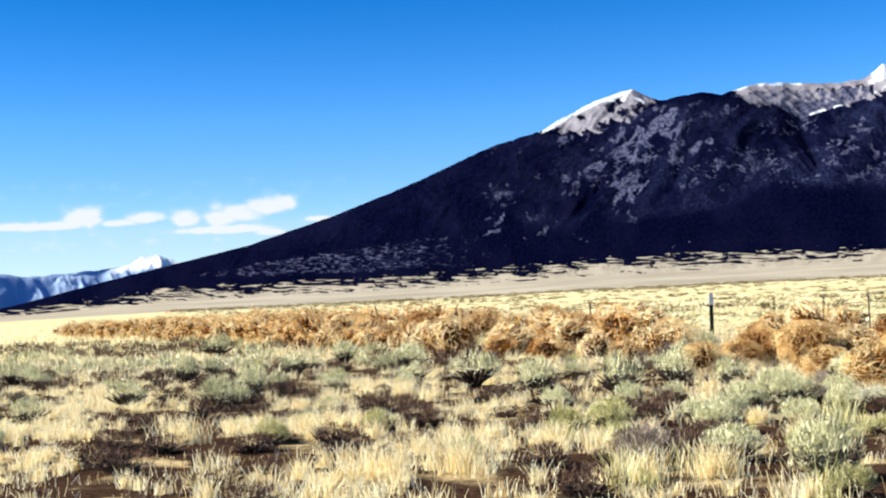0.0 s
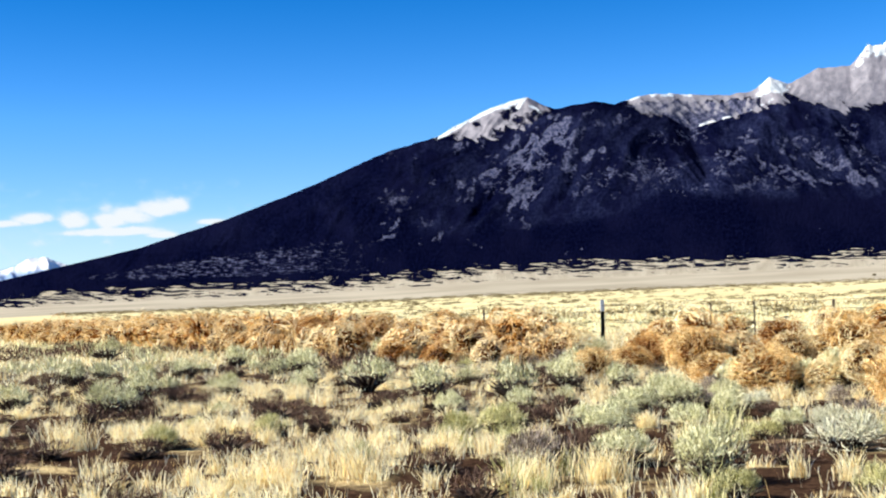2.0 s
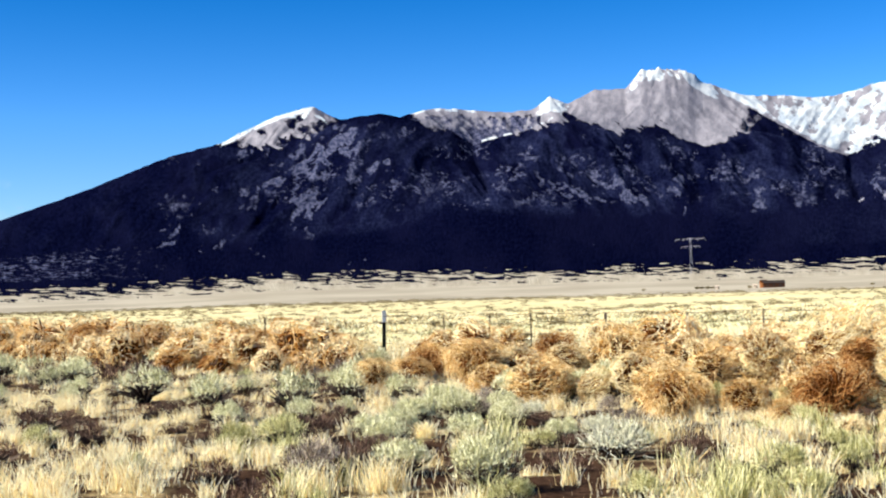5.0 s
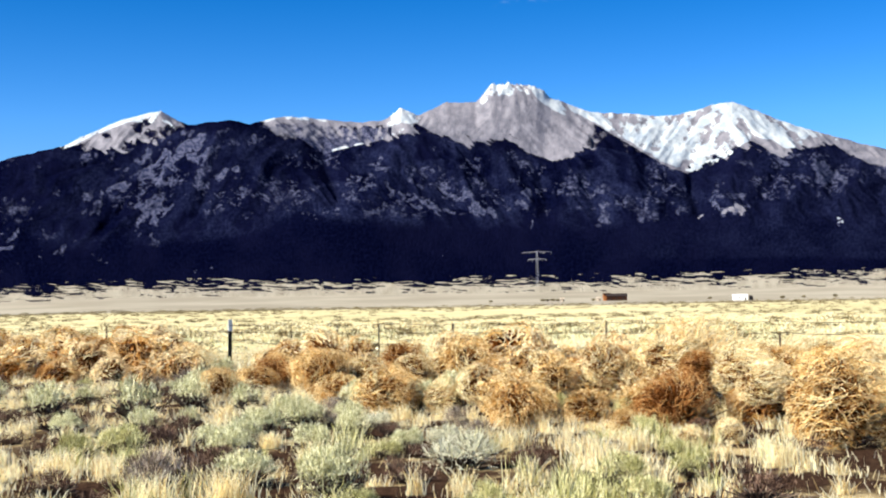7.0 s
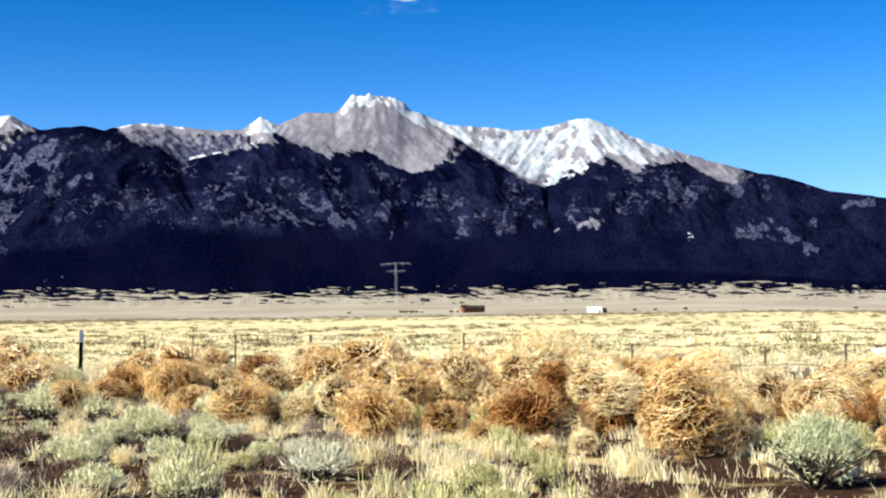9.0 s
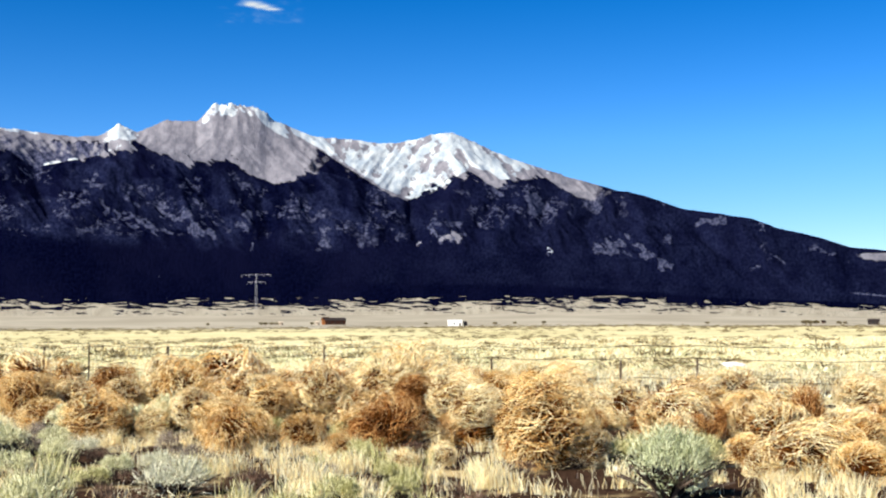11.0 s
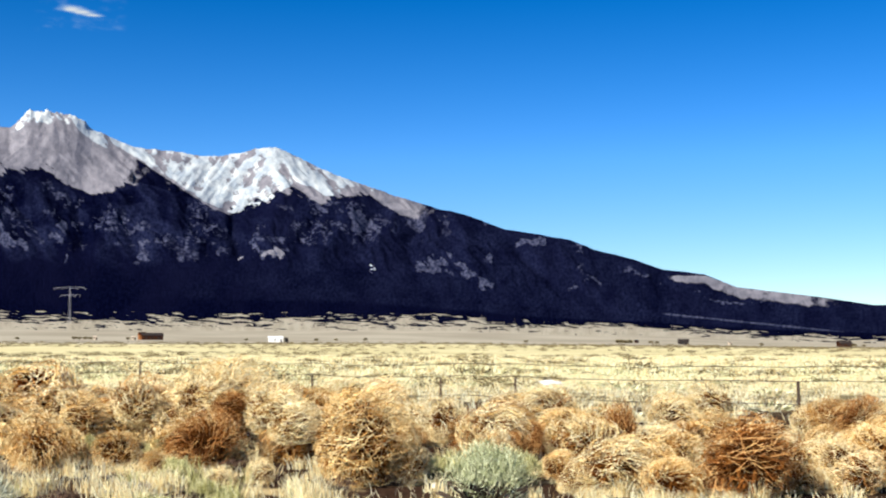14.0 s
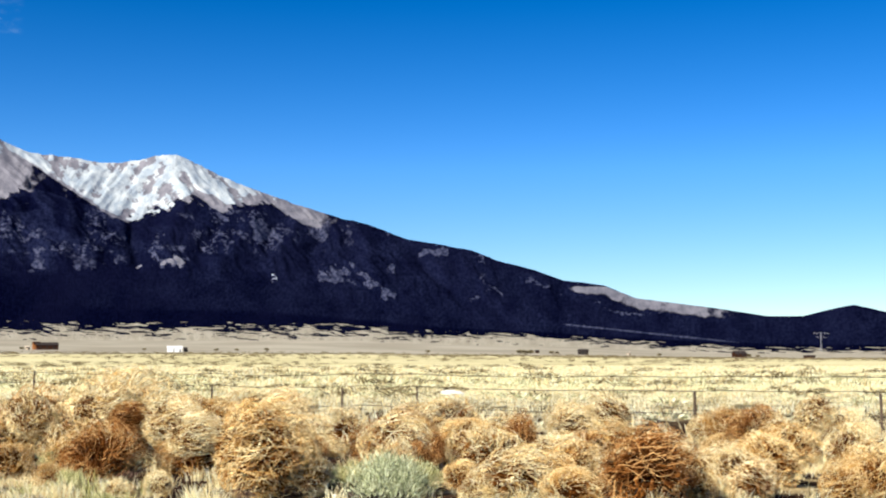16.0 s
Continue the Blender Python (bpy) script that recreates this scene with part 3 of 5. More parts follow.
    # random patches are open wood; on ribs and spurs the tone is painted highlight
    thin = 0.22 * smooth(0.46, 0.60, fbm(bb * 0.9, e * 1.2, 46, 4)) + 0.10 * smooth(0.45, 0.62, patch) + 0.20 * smooth(0.0, 0.3, rib) + 0.12 * smooth(0.0, 0.4, fine) + 0.16 * smooth(0.02, 0.28, spur)
    # thin broken streaks on the spurs' flanks: open ground and painted light on the relief
    left, right = (fbm((bb + k * 0.9 * e) * 3.4, (e - k * 0.8 * bb) * 7.5, 56 + k, 5, 0.66) for k in (-1, 1))
    flank = np.maximum(smooth(0.53, 0.63, left), smooth(0.53, 0.63, right))
    flank = flank * smooth(0.40, 0.62, fbm(bb * 1.1, e * 2.0, 58, 3)) * smooth(4, 8, bb) * smooth(44, 38, bb)
    bare = np.maximum(bare, 0.62 * flank * mid * smooth(3.4, 4.4, e - 0.02 * bb) * smooth(8.6, 7.6, e))
    scar = 0.95 * bare
    open_lit_wood = mid * thin * (0.35 + 0.65 * smooth(1, 6, bb) + 0.5 * smooth(14, 17, bb) * smooth(34, 31, bb)) * smooth(2.4, 3.6, e - 0.03 * bb) * smooth(8.9, 7.9, e)
    open_lit_wood = np.maximum(open_lit_wood, (0.04 + 0.62 * broken) * smooth(22, 40, bb) * smooth(1880, 1990, rr))
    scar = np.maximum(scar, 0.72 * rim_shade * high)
    scrub = smooth(0.44, 0.60, fbm(bb * 6, e * 22, 55, 4, 0.7))
    scar = np.maximum(scar, 0.72 * gauss(bb, -5, 7) * smooth(1.5, 1.75, e) * smooth(2.9, 2.4, e - 0.11 * (bb + 5)) * scrub)
    # long thin fingers of brush reach down over the pale fan
    bend = fbm(bb * 0.9, e * 2, 63, 3)
    finger = fbm(bb * 1.5 + 1.5 * bend, (e + 0.05 * bb) * 17 + 3 * bend, 61, 5, 0.66)
    tufts = fbm(bb * 5, e * 26, 62, 3, 0.6)
    base = along(bb, FOOT)
    deep = (e - base) / (1 - 0.5 * smooth(40, 50, bb))
    into = smooth(-0.80, 0.20, deep) + 0.34 * (finger - finger.mean()) / finger.std() + 0.08 * (tufts - 0.5) / tufts.std()
    grass = smooth(0.62, 0.46, into) * smooth(0.24, 0.06, deep) * smooth(2000, 1880, rr)
    rim = 0.26 * smooth(54.5, 51.5, bb)
    clearing = smooth(51.2, 52.4, bb) * smooth(61, 57, bb) * smooth(rim - 0.08, rim + 0.04, under) * smooth(0.66, 0.30, under) * (rr > 2600)
    lane = smooth(51.2, 52.0, bb) * smooth(60, 58.5, bb) * gauss(e, 1.72 - 0.11 * (bb - 51.2), 0.045)
    rock = np.maximum(rock, clearing * (0.42 + 0.6 * streak))
    rock = np.maximum(rock, smooth(1.0, 1.3, bare))
    snow = np.maximum(snow, smooth(1.35, 1.6, bare))
    scar = np.maximum(scar, 0.9 * lane)
    x, y = rr * np.sin(np.radians(bb)), rr * np.cos(np.radians(bb))
    z += 0.4
    z[0] -= 6
    ob = sheet("mountain", x, y, z, False, MOUNTAIN, (("snow", snow), ("rock", rock), ("scar", scar), ("open", open_lit_wood), ("grass", grass)), (("lay", np.stack([bb * 47, e * 47, 0 * e], -1)),))
    return tagged(ob, "forested mountain massif with bare grey summits and snow patches", "mountain", kind="structure")


def build_far_range():
    """The far range beyond the plain, with the haze put into its pale blue."""
    b = np.arange(-34, -7.5, 0.06)
    r = np.linspace(4760, 4860, 26)
    bb, rr = np.meshgrid(b, r)
    top = along(bb, [(-34, 1.5), (-25, 2.0), (-19.3, 2.2), (-18.4, 2.0), (-15.3, 2.2), (-13.9, 2.36), (-13.4, 2.68), (-12.7, 2.78), (-11.7, 2.4), (-9, 1.8), (-7, 1.2)])
    u = (rr - 4760) / 100
    e = top * (u ** 0.6) + 0.8 * (ridged(bb * 1.3 + u, u * 1.5, 91, 4) - 0.45) * np.sin(np.pi * u) + 0.12 * (fbm(bb * 3, u * 2, 93, 4) - 0.5)
    z = EYE + rr * np.tan(np.radians(e))
    snow = 1.5 * smooth(0.8, 0.15, top - e) * (gauss(bb, -12.8, 1.1) + 0.35 * (bb < -14) * smooth(0.4, 0.6, fbm(bb * 2, u * 3, 95, 4)))
    n = Nodes("haze_blue_rock", 1.0)
    # the blue of the air is painted into the rock colour
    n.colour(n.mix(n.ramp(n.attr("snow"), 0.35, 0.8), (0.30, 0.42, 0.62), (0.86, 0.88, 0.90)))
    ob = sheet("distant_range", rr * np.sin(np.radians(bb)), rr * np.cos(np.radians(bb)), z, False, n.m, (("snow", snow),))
    return tagged(ob, "distant mountain range with snowy tops, painted pale blue for haze", "mountain range", kind="structure")


def build_cloud(name, label, b0, b1, e0, e1, puffs, seed, power):
    """A thin bank of cloud on the far side of everything."""
    bb, ee = np.meshgrid(np.arange(b0, b1, 0.06), np.arange(e0, e1, 0.05))
    d = np.zeros_like(bb)
    for b, e, w, h in puffs:
        below = np.where(ee < e, 0.55, 1.0)
        d = np.maximum(d, 1.3 - np.sqrt(((bb - b) / w) ** 2 + ((ee - e) / (h * below)) ** 2))
    if power < 1:
        d = d + 1.0 * (fbm(bb * 1.3, ee * 2.4, seed, 6, 0.55) - 0.5)
    else:
        d = 0.8 * d + 0.7 * (fbm(bb * 1.6, ee * 4, seed, 6, 0.6) - 0.5)
    veil = 0.40 * smooth(e1 - 1.5, e1 - 2.4, ee) if power < 1 else 0.0
    edge = smooth(b0, b0 + 0.6, bb) * smooth(b1, b1 - 0.6, bb) * smooth(e0, e0 + 0.3, ee) * smooth(e1, e1 - 0.3, ee)
    dense = np.clip(smooth(-0.02, 1.0, d) + veil, 0, 1) * edge
    n = Nodes(name + "_vapour")
    t = n.t
    give = t.nodes.new("ShaderNodeEmission")
    t.links.new(n.mix(n.ramp(n.attr("dense"), 0.2, 0.95), (0.235, 0.345, 0.45), (0.385, 0.412, 0.432)), give.inputs[0])
    clear = t.nodes.new("ShaderNodeBsdfTransparent")
    both = t.nodes.new("ShaderNodeMixShader")
    t.links.new(n.attr("dense"), both.inputs[0])
    t.links.new(clear.outputs[0], both.inputs[1])
    t.links.new(give.outputs[0], both.inputs[2])
    t.links.new(both.outputs[0], t.nodes["Material Output"].inputs[0])
    rr = 4900 / np.cos(np.radians(ee)) ** 0
    ob = sheet(name, rr * np.sin(np.radians(bb)), rr * np.cos(np.radians(bb)), EYE + rr * np.tan(np.radians(ee)), False, n.m, (("dense", dense),))
    return tagged(ob, label, "cloud", kind="structure")


build_ground()
build_massif()
build_far_range()
build_cloud("cloud_bank", "low bank of white cumulus cloud over a far range", -32, -3.2, 1.6, 6.2,
            [(-18.8, 4.12, 1.77, 0.3), (-17.0, 4.13, 1.52, 0.25), (-15.8, 4.39, 1.06, 0.61), (-15.4, 4.62, 0.66, 0.4), (-14.2, 4.2, 1.01, 0.25), (-13.2, 4.37, 1.06, 0.35), (-11.4, 4.26, 0.86, 0.51), (-10.0, 4.34, 0.91, 0.66), (-9.2, 4.49, 1.26, 0.56),
             (-7.9, 4.7, 1.26, 0.56), (-7.0, 4.82, 0.76, 0.51), (-9.7, 3.75, 2.28, 0.23), (-7.6, 3.58, 0.76, 0.2), (-5.5, 4.1, 0.61, 0.2), (-23, 4.1, 3.4, 0.5)], 101, 0.9)
build_cloud("small_cloud", "small white wisp of cloud high in the sky", 23.6, 27.8, 13.6, 15.6, [(25.3, 14.68, 0.62, 0.20), (25.75, 14.60, 0.6, 0.15), (26.2, 14.50, 0.5, 0.10)], 111, 1.0)

# ---- plants ----
rng = np.random.default_rng(7)


def unit(v):
    return v / np.maximum(np.linalg.norm(v, axis=-1, keepdims=True), 1e-9)


def ribbons(paths, width, taper=0.4, gen=rng):
    """Narrow strips along paths (n, k, 3). Returns points and four-cornered faces."""
    n, k, _ = paths.shape
    tangent = unit(np.gradient(paths, axis=1))
    side = unit(np.cross(tangent, gen.normal(size=(n, 1, 3)) + np.zeros((1, k, 1))))
    w = np.broadcast_to(np.asarray(width).reshape(-1, 1, 1), (n, 1, 1)) * np.linspace(1, taper, k).reshape(1, k, 1) * 0.5
    co = np.stack([paths - side * w, paths + side * w], 2).reshape(-1, 3)
    i, j = np.meshgrid(np.arange(n), np.arange(k - 1), indexing="ij")
    a = (i * k + j) * 2
    return co, np.stack([a, a + 1, a + 3, a + 2], -1).reshape(-1, 4)


def strand_mesh(name, paths, width, material, taper=0.4, gen=rng):
    me = bpy.data.meshes.new(name)
    fill(me, *ribbons(paths, width, taper, gen))
    me.materials.append(material)
    return me


def bent(a, b, c, k):
    s = np.linspace(0, 1, k).reshape(1, k, 1)
    return a[:, None] * (1 - s) ** 2 + 2 * c[:, None] * s * (1 - s) + b[:, None] * s ** 2


def twig_paths(n, size, seed, inner, k=6):
    """Twigs of a tumbleweed: curved branches that sweep round a hollow ball."""
    g = np.random.default_rng(seed)
    lock = unit(g.normal(size=(max(n // 4, 8), 3)))
    d = unit(lock[g.integers(0, len(lock), n)] + 0.16 * g.normal(size=(n, 3)))
    axis = unit(g.normal(size=(1, 3)) + 0.35 * g.normal(size=(n, 3)))
    sweep = np.cross(d, axis)
    if inner:
        a, b = d * g.uniform(0.0, 0.3, (n, 1)), unit(d + 0.5 * sweep) * g.uniform(0.55, 0.86, (n, 1))
    else:
        a = d * g.uniform(0.45, 0.95, (n, 1))
        b = unit(d + sweep * g.uniform(0.4, 1.3, (n, 1)) + 0.35 * g.normal(size=(n, 3))) * g.uniform(0.80, 1.04, (n, 1))
    c = unit(a + b + 0.25 * g.normal(size=(n, 3))) * (0.7 if inner else 1.0) * g.uniform(0.95, 1.2, (n, 1))
    p = bent(a, b, c, k) + 0.018 * g.normal(size=(n, k, 3))
    # dents and bulges, so that no two outlines are alike
    way = unit(p)
    for bulge in unit(g.normal(size=(7, 3))):
        p = p * (1 + g.uniform(-0.20, 0.20) * smooth(0.3, 1.0, way @ bulge)[..., None])
    p = p * np.array([1, 1, 0.86])
    p[..., 2] = np.maximum(p[..., 2] + 0.74, 0.01)
    return p * size


def tumbleweed_kind(seed, n, width, k=5, bark=None):
    """One tumbleweed of radius 1: pale outer branches round an inner tangle coloured dark for shade."""
    thing = new("tumbleweed")
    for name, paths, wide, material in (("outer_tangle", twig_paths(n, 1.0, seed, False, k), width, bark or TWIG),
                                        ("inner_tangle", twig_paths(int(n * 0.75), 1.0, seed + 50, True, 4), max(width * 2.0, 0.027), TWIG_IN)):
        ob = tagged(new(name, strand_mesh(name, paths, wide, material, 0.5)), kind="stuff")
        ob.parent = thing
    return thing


def shrub_kind(name, seed, leaf_material, wood, n, spread, height, leaf, width, count=11):
    """A low shrub: a fan of dark stems and a crown of narrow leaves."""
    g = np.random.default_rng(seed)
    thing = new(name)
    # real stems, but packed dense and dark to stand in for shade low down
    m = 260
    lean = np.stack([g.normal(0, 0.36, m) * spread, g.normal(0, 0.36, m) * spread, g.uniform(0.3, 0.6, m) * height], -1)
    root = lean * np.array([0.12, 0.12, 0.0])
    stems = bent(root, lean, root + lean * np.array([0.3, 0.3, 0.7]), 3)
    # leaves stand on a few humps, so that the outline is uneven
    turn, out = g.uniform(0, 2 * math.pi, count), np.sqrt(g.uniform(0, 1, count)) * 0.72
    humps = np.stack([out * np.cos(turn) * spread, out * np.sin(turn) * spread, (0.70 - 0.55 * out ** 2 + g.uniform(-0.10, 0.12, count)) * height], -1)
    which = g.integers(0, count, n)
    d = unit(g.normal(size=(n, 3)) + np.array([0, 0, 0.45]))
    p = humps[which] + d * g.uniform(0.6, 1.0, (n, 1)) * np.array([0.34 * spread, 0.34 * spread, 0.40 * height])
    p[:, 2] = np.maximum(p[:, 2], height * g.uniform(0.12, 0.3, n))
    some = (p[:, 2] > 0.5 * height) | (g.random(n) < 0.4)
    p, d, n = p[some], d[some], int(some.sum())
    up = unit(d * 0.8 + np.array([0, 0, 0.7]) + 0.6 * g.normal(size=(n, 3)))
    tip = p + up * leaf * g.uniform(0.6, 1.3, (n, 1))
    for title, paths, wide, material, taper in (("woody_base", stems, 0.026, wood, 0.6), ("foliage", np.stack([p, tip], 1), width, leaf_material, 0.35)):
        ob = tagged(new(title, strand_mesh(title, paths, wide, material, taper, g)), kind="stuff")
        ob.parent = thing
    return thing


def grass_paths(x, y, blades_each, height, spread, gen, k=3):
    """Tufts of grass at the places x, y."""
    n = len(x)
    i = np.repeat(np.arange(n), blades_each)
    m = len(i)
    z = ground_z(x, y)
    base = np.stack([x[i] + gen.normal(0, 0.25, m) * spread[i], y[i] + gen.normal(0, 0.25, m) * spread[i], z[i] - 0.02], -1)
    h = height[i] * gen.uniform(0.45, 1.1, m)
    out = gen.normal(0, 0.29, (m, 2)) * h[:, None]
    tip = base + np.concatenate([out, h[:, None]], 1)
    mid = base + np.concatenate([out * 0.25, 0.65 * h[:, None]], 1)
    return bent(base, tip, mid, k)


def fence_x(y):
    return 18.1 - 0.245 * y


def from_fence(x, y):
    """Metres from the fence, counted towards the near side."""
    return (fence_x(y) - x) / math.hypot(1, 0.245)


def scatter(n, near, far, b0, b1, gen):
    """Places spread evenly over a stretch of the plain."""
    r = np.sqrt(gen.uniform(near ** 2, far ** 2, n))
    b = np.radians(gen.uniform(b0, b1, n))
    return r * np.sin(b), r * np.cos(b)


def spaced(x, y, gap):
    """Drop places that stand closer together than gap."""
    cells, keep = {}, []
    for i, (a, b) in enumerate(zip(x, y)):
        key = (int(a // gap), int(b // gap))
        if all((a - x[j]) ** 2 + (b - y[j]) ** 2 > gap * gap for u in (-1, 0, 1) for v in (-1, 0, 1) for j in cells.get((key[0] + u, key[1] + v), ())):
            cells.setdefault(key, []).append(i)
            keep.append(i)
    return np.array(keep)


def stand(kind, x, y, size, gen, lift=0.0, tall=1.0, tilt=12):
    m = pose(x, y, float(ground_z(x, y)) - 0.03 + lift, gen.uniform(-tilt, tilt), gen.uniform(-tilt, tilt), gen.uniform(0, 360))
    ob = copy_thing(kind, m)
    ob.scale = (size * gen.uniform(0.86, 1.16), size * gen.uniform(0.86, 1.16), size * tall)
    return ob


# kinds, each built once and then copied
WEEDS = [tumbleweed_kind(200 + i, 560, 0.0195) for i in range(5)]
WEEDS_GOLD = [tumbleweed_kind(230 + i, 820, 0.0145, 5, TWIG_GOLD) for i in range(4)]
BIG_WEED = tumbleweed_kind(260, 1250, 0.0105, 6, TWIG_GOLD)
WEEDS_PALE = [tumbleweed_kind(240 + i, 760, 0.0150, 5, TWIG_PALE) for i in range(4)]
WEEDS_RUST = [tumbleweed_kind(250 + i, 680, 0.016, 5, TWIG_RUST) for i in range(2)]
WEEDS_FAR = [tumbleweed_kind(300 + i, 300, 0.031, 4) for i in range(3)]
SAGES = [shrub_kind("sagebrush", 400 + i, SAGE, BARK, 3000, 0.40, 0.44, 0.045, 0.009, 18) for i in range(4)]
BIG_SAGE = shrub_kind("sagebrush", 480, SAGE_GREEN, BARK, 9000, 0.38, 0.44, 0.036, 0.0050, 34)
SAGES_FAR = [shrub_kind("sagebrush", 410 + i, SAGE, BARK, 950, 0.42, 0.44, 0.055, 0.014, 14) for i in range(3)]
GREENS = [shrub_kind("rabbitbrush", 420 + i, GREEN, BARK, 1400, 0.36, 0.42, 0.09, 0.009) for i in range(3)]
SILVERS = [shrub_kind("sagebrush", 490 + i, SILVER, BARK, 1300, 0.38, 0.42, 0.12, 0.008) for i in range(2)]
DEADS = [shrub_kind("dead_brush", 440 + i, DEAD, BARK, 620, 0.44, 0.33, 0.08, 0.011) for i in range(3)]
GREYS = [shrub_kind("dead_brush", 460 + i, GREYWOOD, BARK, 900, 0.40, 0.40, 0.10, 0.008) for i in range(2)]
KINDS = [BIG_SAGE, BIG_WEED] + GREYS + SILVERS + WEEDS_GOLD + WEEDS_PALE + WEEDS + WEEDS_RUST + WEEDS_FAR + SAGES + SAGES_FAR + GREENS + DEADS
for ob in WEEDS_PALE:
    tagged(ob, "round pale straw-coloured tumbleweed caught against a wire fence", "tumbleweed", "tumbleweeds along the fence")
for ob in SILVERS:
    tagged(ob, "pale silvery upright sagebrush on bare soil", "shrub", "sagebrush on the plain")
for ob in [BIG_WEED] + WEEDS + WEEDS_GOLD + WEEDS_FAR:
    tagged(ob, "round dry golden-brown tumbleweed caught against a wire fence", "tumbleweed", "tumbleweeds along the fence")
for ob in WEEDS_RUST:
    tagged(ob, "round rust-brown tumbleweed among paler ones by a fence", "tumbleweed", "tumbleweeds along the fence")
tagged(BIG_SAGE, "large round grey-green sagebrush before a row of tumbleweeds", "shrub", "sagebrush on the plain")
for ob in SAGES + SAGES_FAR:
    tagged(ob, "low grey-green sagebrush on the dry plain", "shrub", "sagebrush on the plain")
for ob in GREENS:
    tagged(ob, "low yellow-green rabbitbrush among dry grass", "shrub", "rabbitbrush on the plain")
for ob in GREYS:
    tagged(ob, "low grey-brown dead brush before the tumbleweeds", "shrub", "dead brush on the plain")
for ob in DEADS:
    tagged(ob, "low dead dark-brown brush among dry grass", "shrub", "dead brush on the plain")

# tumbleweeds that stand out: x, y, radius, height over the ground
g = np.random.default_rng(21)
GOLD_AT = [(6.68, 15.07, 0.42, 0), (9.37, 19.06, 0.4, 0), (7.35, 15.65, 0.35, 0), (6.59, 23.41, 0.63, 0), (5.88, 17.4, 0.47, 0),
           (4.5, 22.23, 0.38, 0), (9.8, 13.75, 0.38, 0), (7.56, 14.4, 0.36, 0), (4.54, 29.0, 0.47, 0), (7.23, 12.8, 0.22, 0), (10.55, 13.17, 0.45, 0),
           (8.69, 20.57, 0.45, 0), (5.85, 19.49, 0.36, 0), (10.54, 9.86, 0.23, 0), (11.81, 9.15, 0.37, 0), (14.03, 8.09, 0.43, 0), (14.81, 10.88, 0.37, 0),
           (9.87, 7.85, 0.28, 0), (11.27, 7.25, 0.24, 0), (15.35, 8.36, 0.47, 0), (13.28, 6.3, 0.39, 0), (15.45, 9.43, 0.36, 0.24), (7.56, 17.62, 0.51, 0)]
GOLD_MORE = [(6.41, 14.17, 0.41, 0), (6.12, 17.32, 0.41, 0), (6.4, 22.57, 0.52, 0), (6.42, 26.04, 0.5, 0), (5.55, 24.34, 0.4, 0)]
PALE_AT = [(9.69, 14.78, 0.52, 0), (9.43, 16.59, 0.53, 0), (6.92, 10.98, 0.18, 0), (7.59, 11.38, 0.18, 0), (8.92, 10.41, 0.28, 0), (11.48, 11.92, 0.51, 0),
           (7.13, 17.73, 0.34, 0), (5.05, 28.53, 0.54, 0), (11.51, 22.63, 0.51, 0), (11.85, 22.32, 0.45, 0), (12.53, 12.95, 0.45, 0), (14.89, 11.78, 0.46, 0.19),
           (15.38, 9.7, 0.27, 0.31), (9.93, 8.47, 0.41, 0), (14.08, 12.99, 0.43, 0), (12.05, 7.28, 0.31, 0), (9.59, 8.77, 0.23, 0), (15.59, 8.81, 0.32, 0.3),
           (15.04, 11.13, 0.33, 0.45), (15.84, 7.81, 0.39, 0.22), (15.75, 8.15, 0.32, 0.51), (7.33, 22.84, 0.43, 0), (6.64, 16.98, 0.32, 0)]
RUST_AT = [(8.21, 13.41, 0.5, 0), (11.2, 13.23, 0.31, 0), (11.4, 11.28, 0.34, 0), (6.18, 25.39, 0.42, 0), (10.33, 29.51, 0.56, 0), (9.36, 25.15, 0.26, 0),
           (13.25, 11.25, 0.25, 0), (10.53, 7.25, 0.57, 0), (12.91, 12.6, 0.34, 0), (15.47, 9.34, 0.31, 0.28), (15.57, 8.9, 0.36, 0.26), (9.15, 14.4, 0.3, 0.55)]
# heaped against the fence behind these
HEAP_AT = [(9.1, 16.9, 0.46, 0.42), (8.4, 17.6, 0.44, 0.30), (9.9, 16.3, 0.46, 0.40), (10.6, 15.3, 0.44, 0.36), (11.3, 14.6, 0.42, 0.30), (7.6, 18.6, 0.44, 0.34), (7.0, 19.6, 0.42, 0.25), (10.2, 12.6, 0.36, 0.34),
           (9.3, 13.7, 0.40, 0.36), (12.0, 13.4, 0.40, 0.22), (8.0, 16.2, 0.42, 0.20), (13.4, 12.2, 0.36, 0.18), (12.4, 11.2, 0.36, 0.10), (6.9, 16.2, 0.40, 0.18), (8.9, 12.6, 0.34, 0.30)]
BIG_AT = [(8.3, 10.79, 0.61, 0)]
wx, wy = ([q[k] for q in BIG_AT + GOLD_AT + GOLD_MORE + PALE_AT + RUST_AT + HEAP_AT] for k in (0, 1))
placed = len(wx)
n = 5200
ty = g.uniform(3, 130, n)
off = np.where(ty < 26, 0.3 + 3.0 * np.abs(g.normal(0, 1, n)), g.uniform(0.3, 1, n) * (8.2 + 0.18 * np.maximum(ty - 28, 0)))
tx = fence_x(ty) - off
ok = (off < np.where(ty < 24, 6.2, 30.0)) & (g.random(n) < np.where(ty < 60, 1.0, 0.7)) & (np.hypot(tx, ty) > np.where(tx > 0.65 * ty, 12.6, 13.8))
tx, ty = tx[ok], ty[ok]
# gaps where posts and the grass behind stand clear
tb, tr = np.degrees(np.arctan2(tx, ty)), np.hypot(tx, ty)
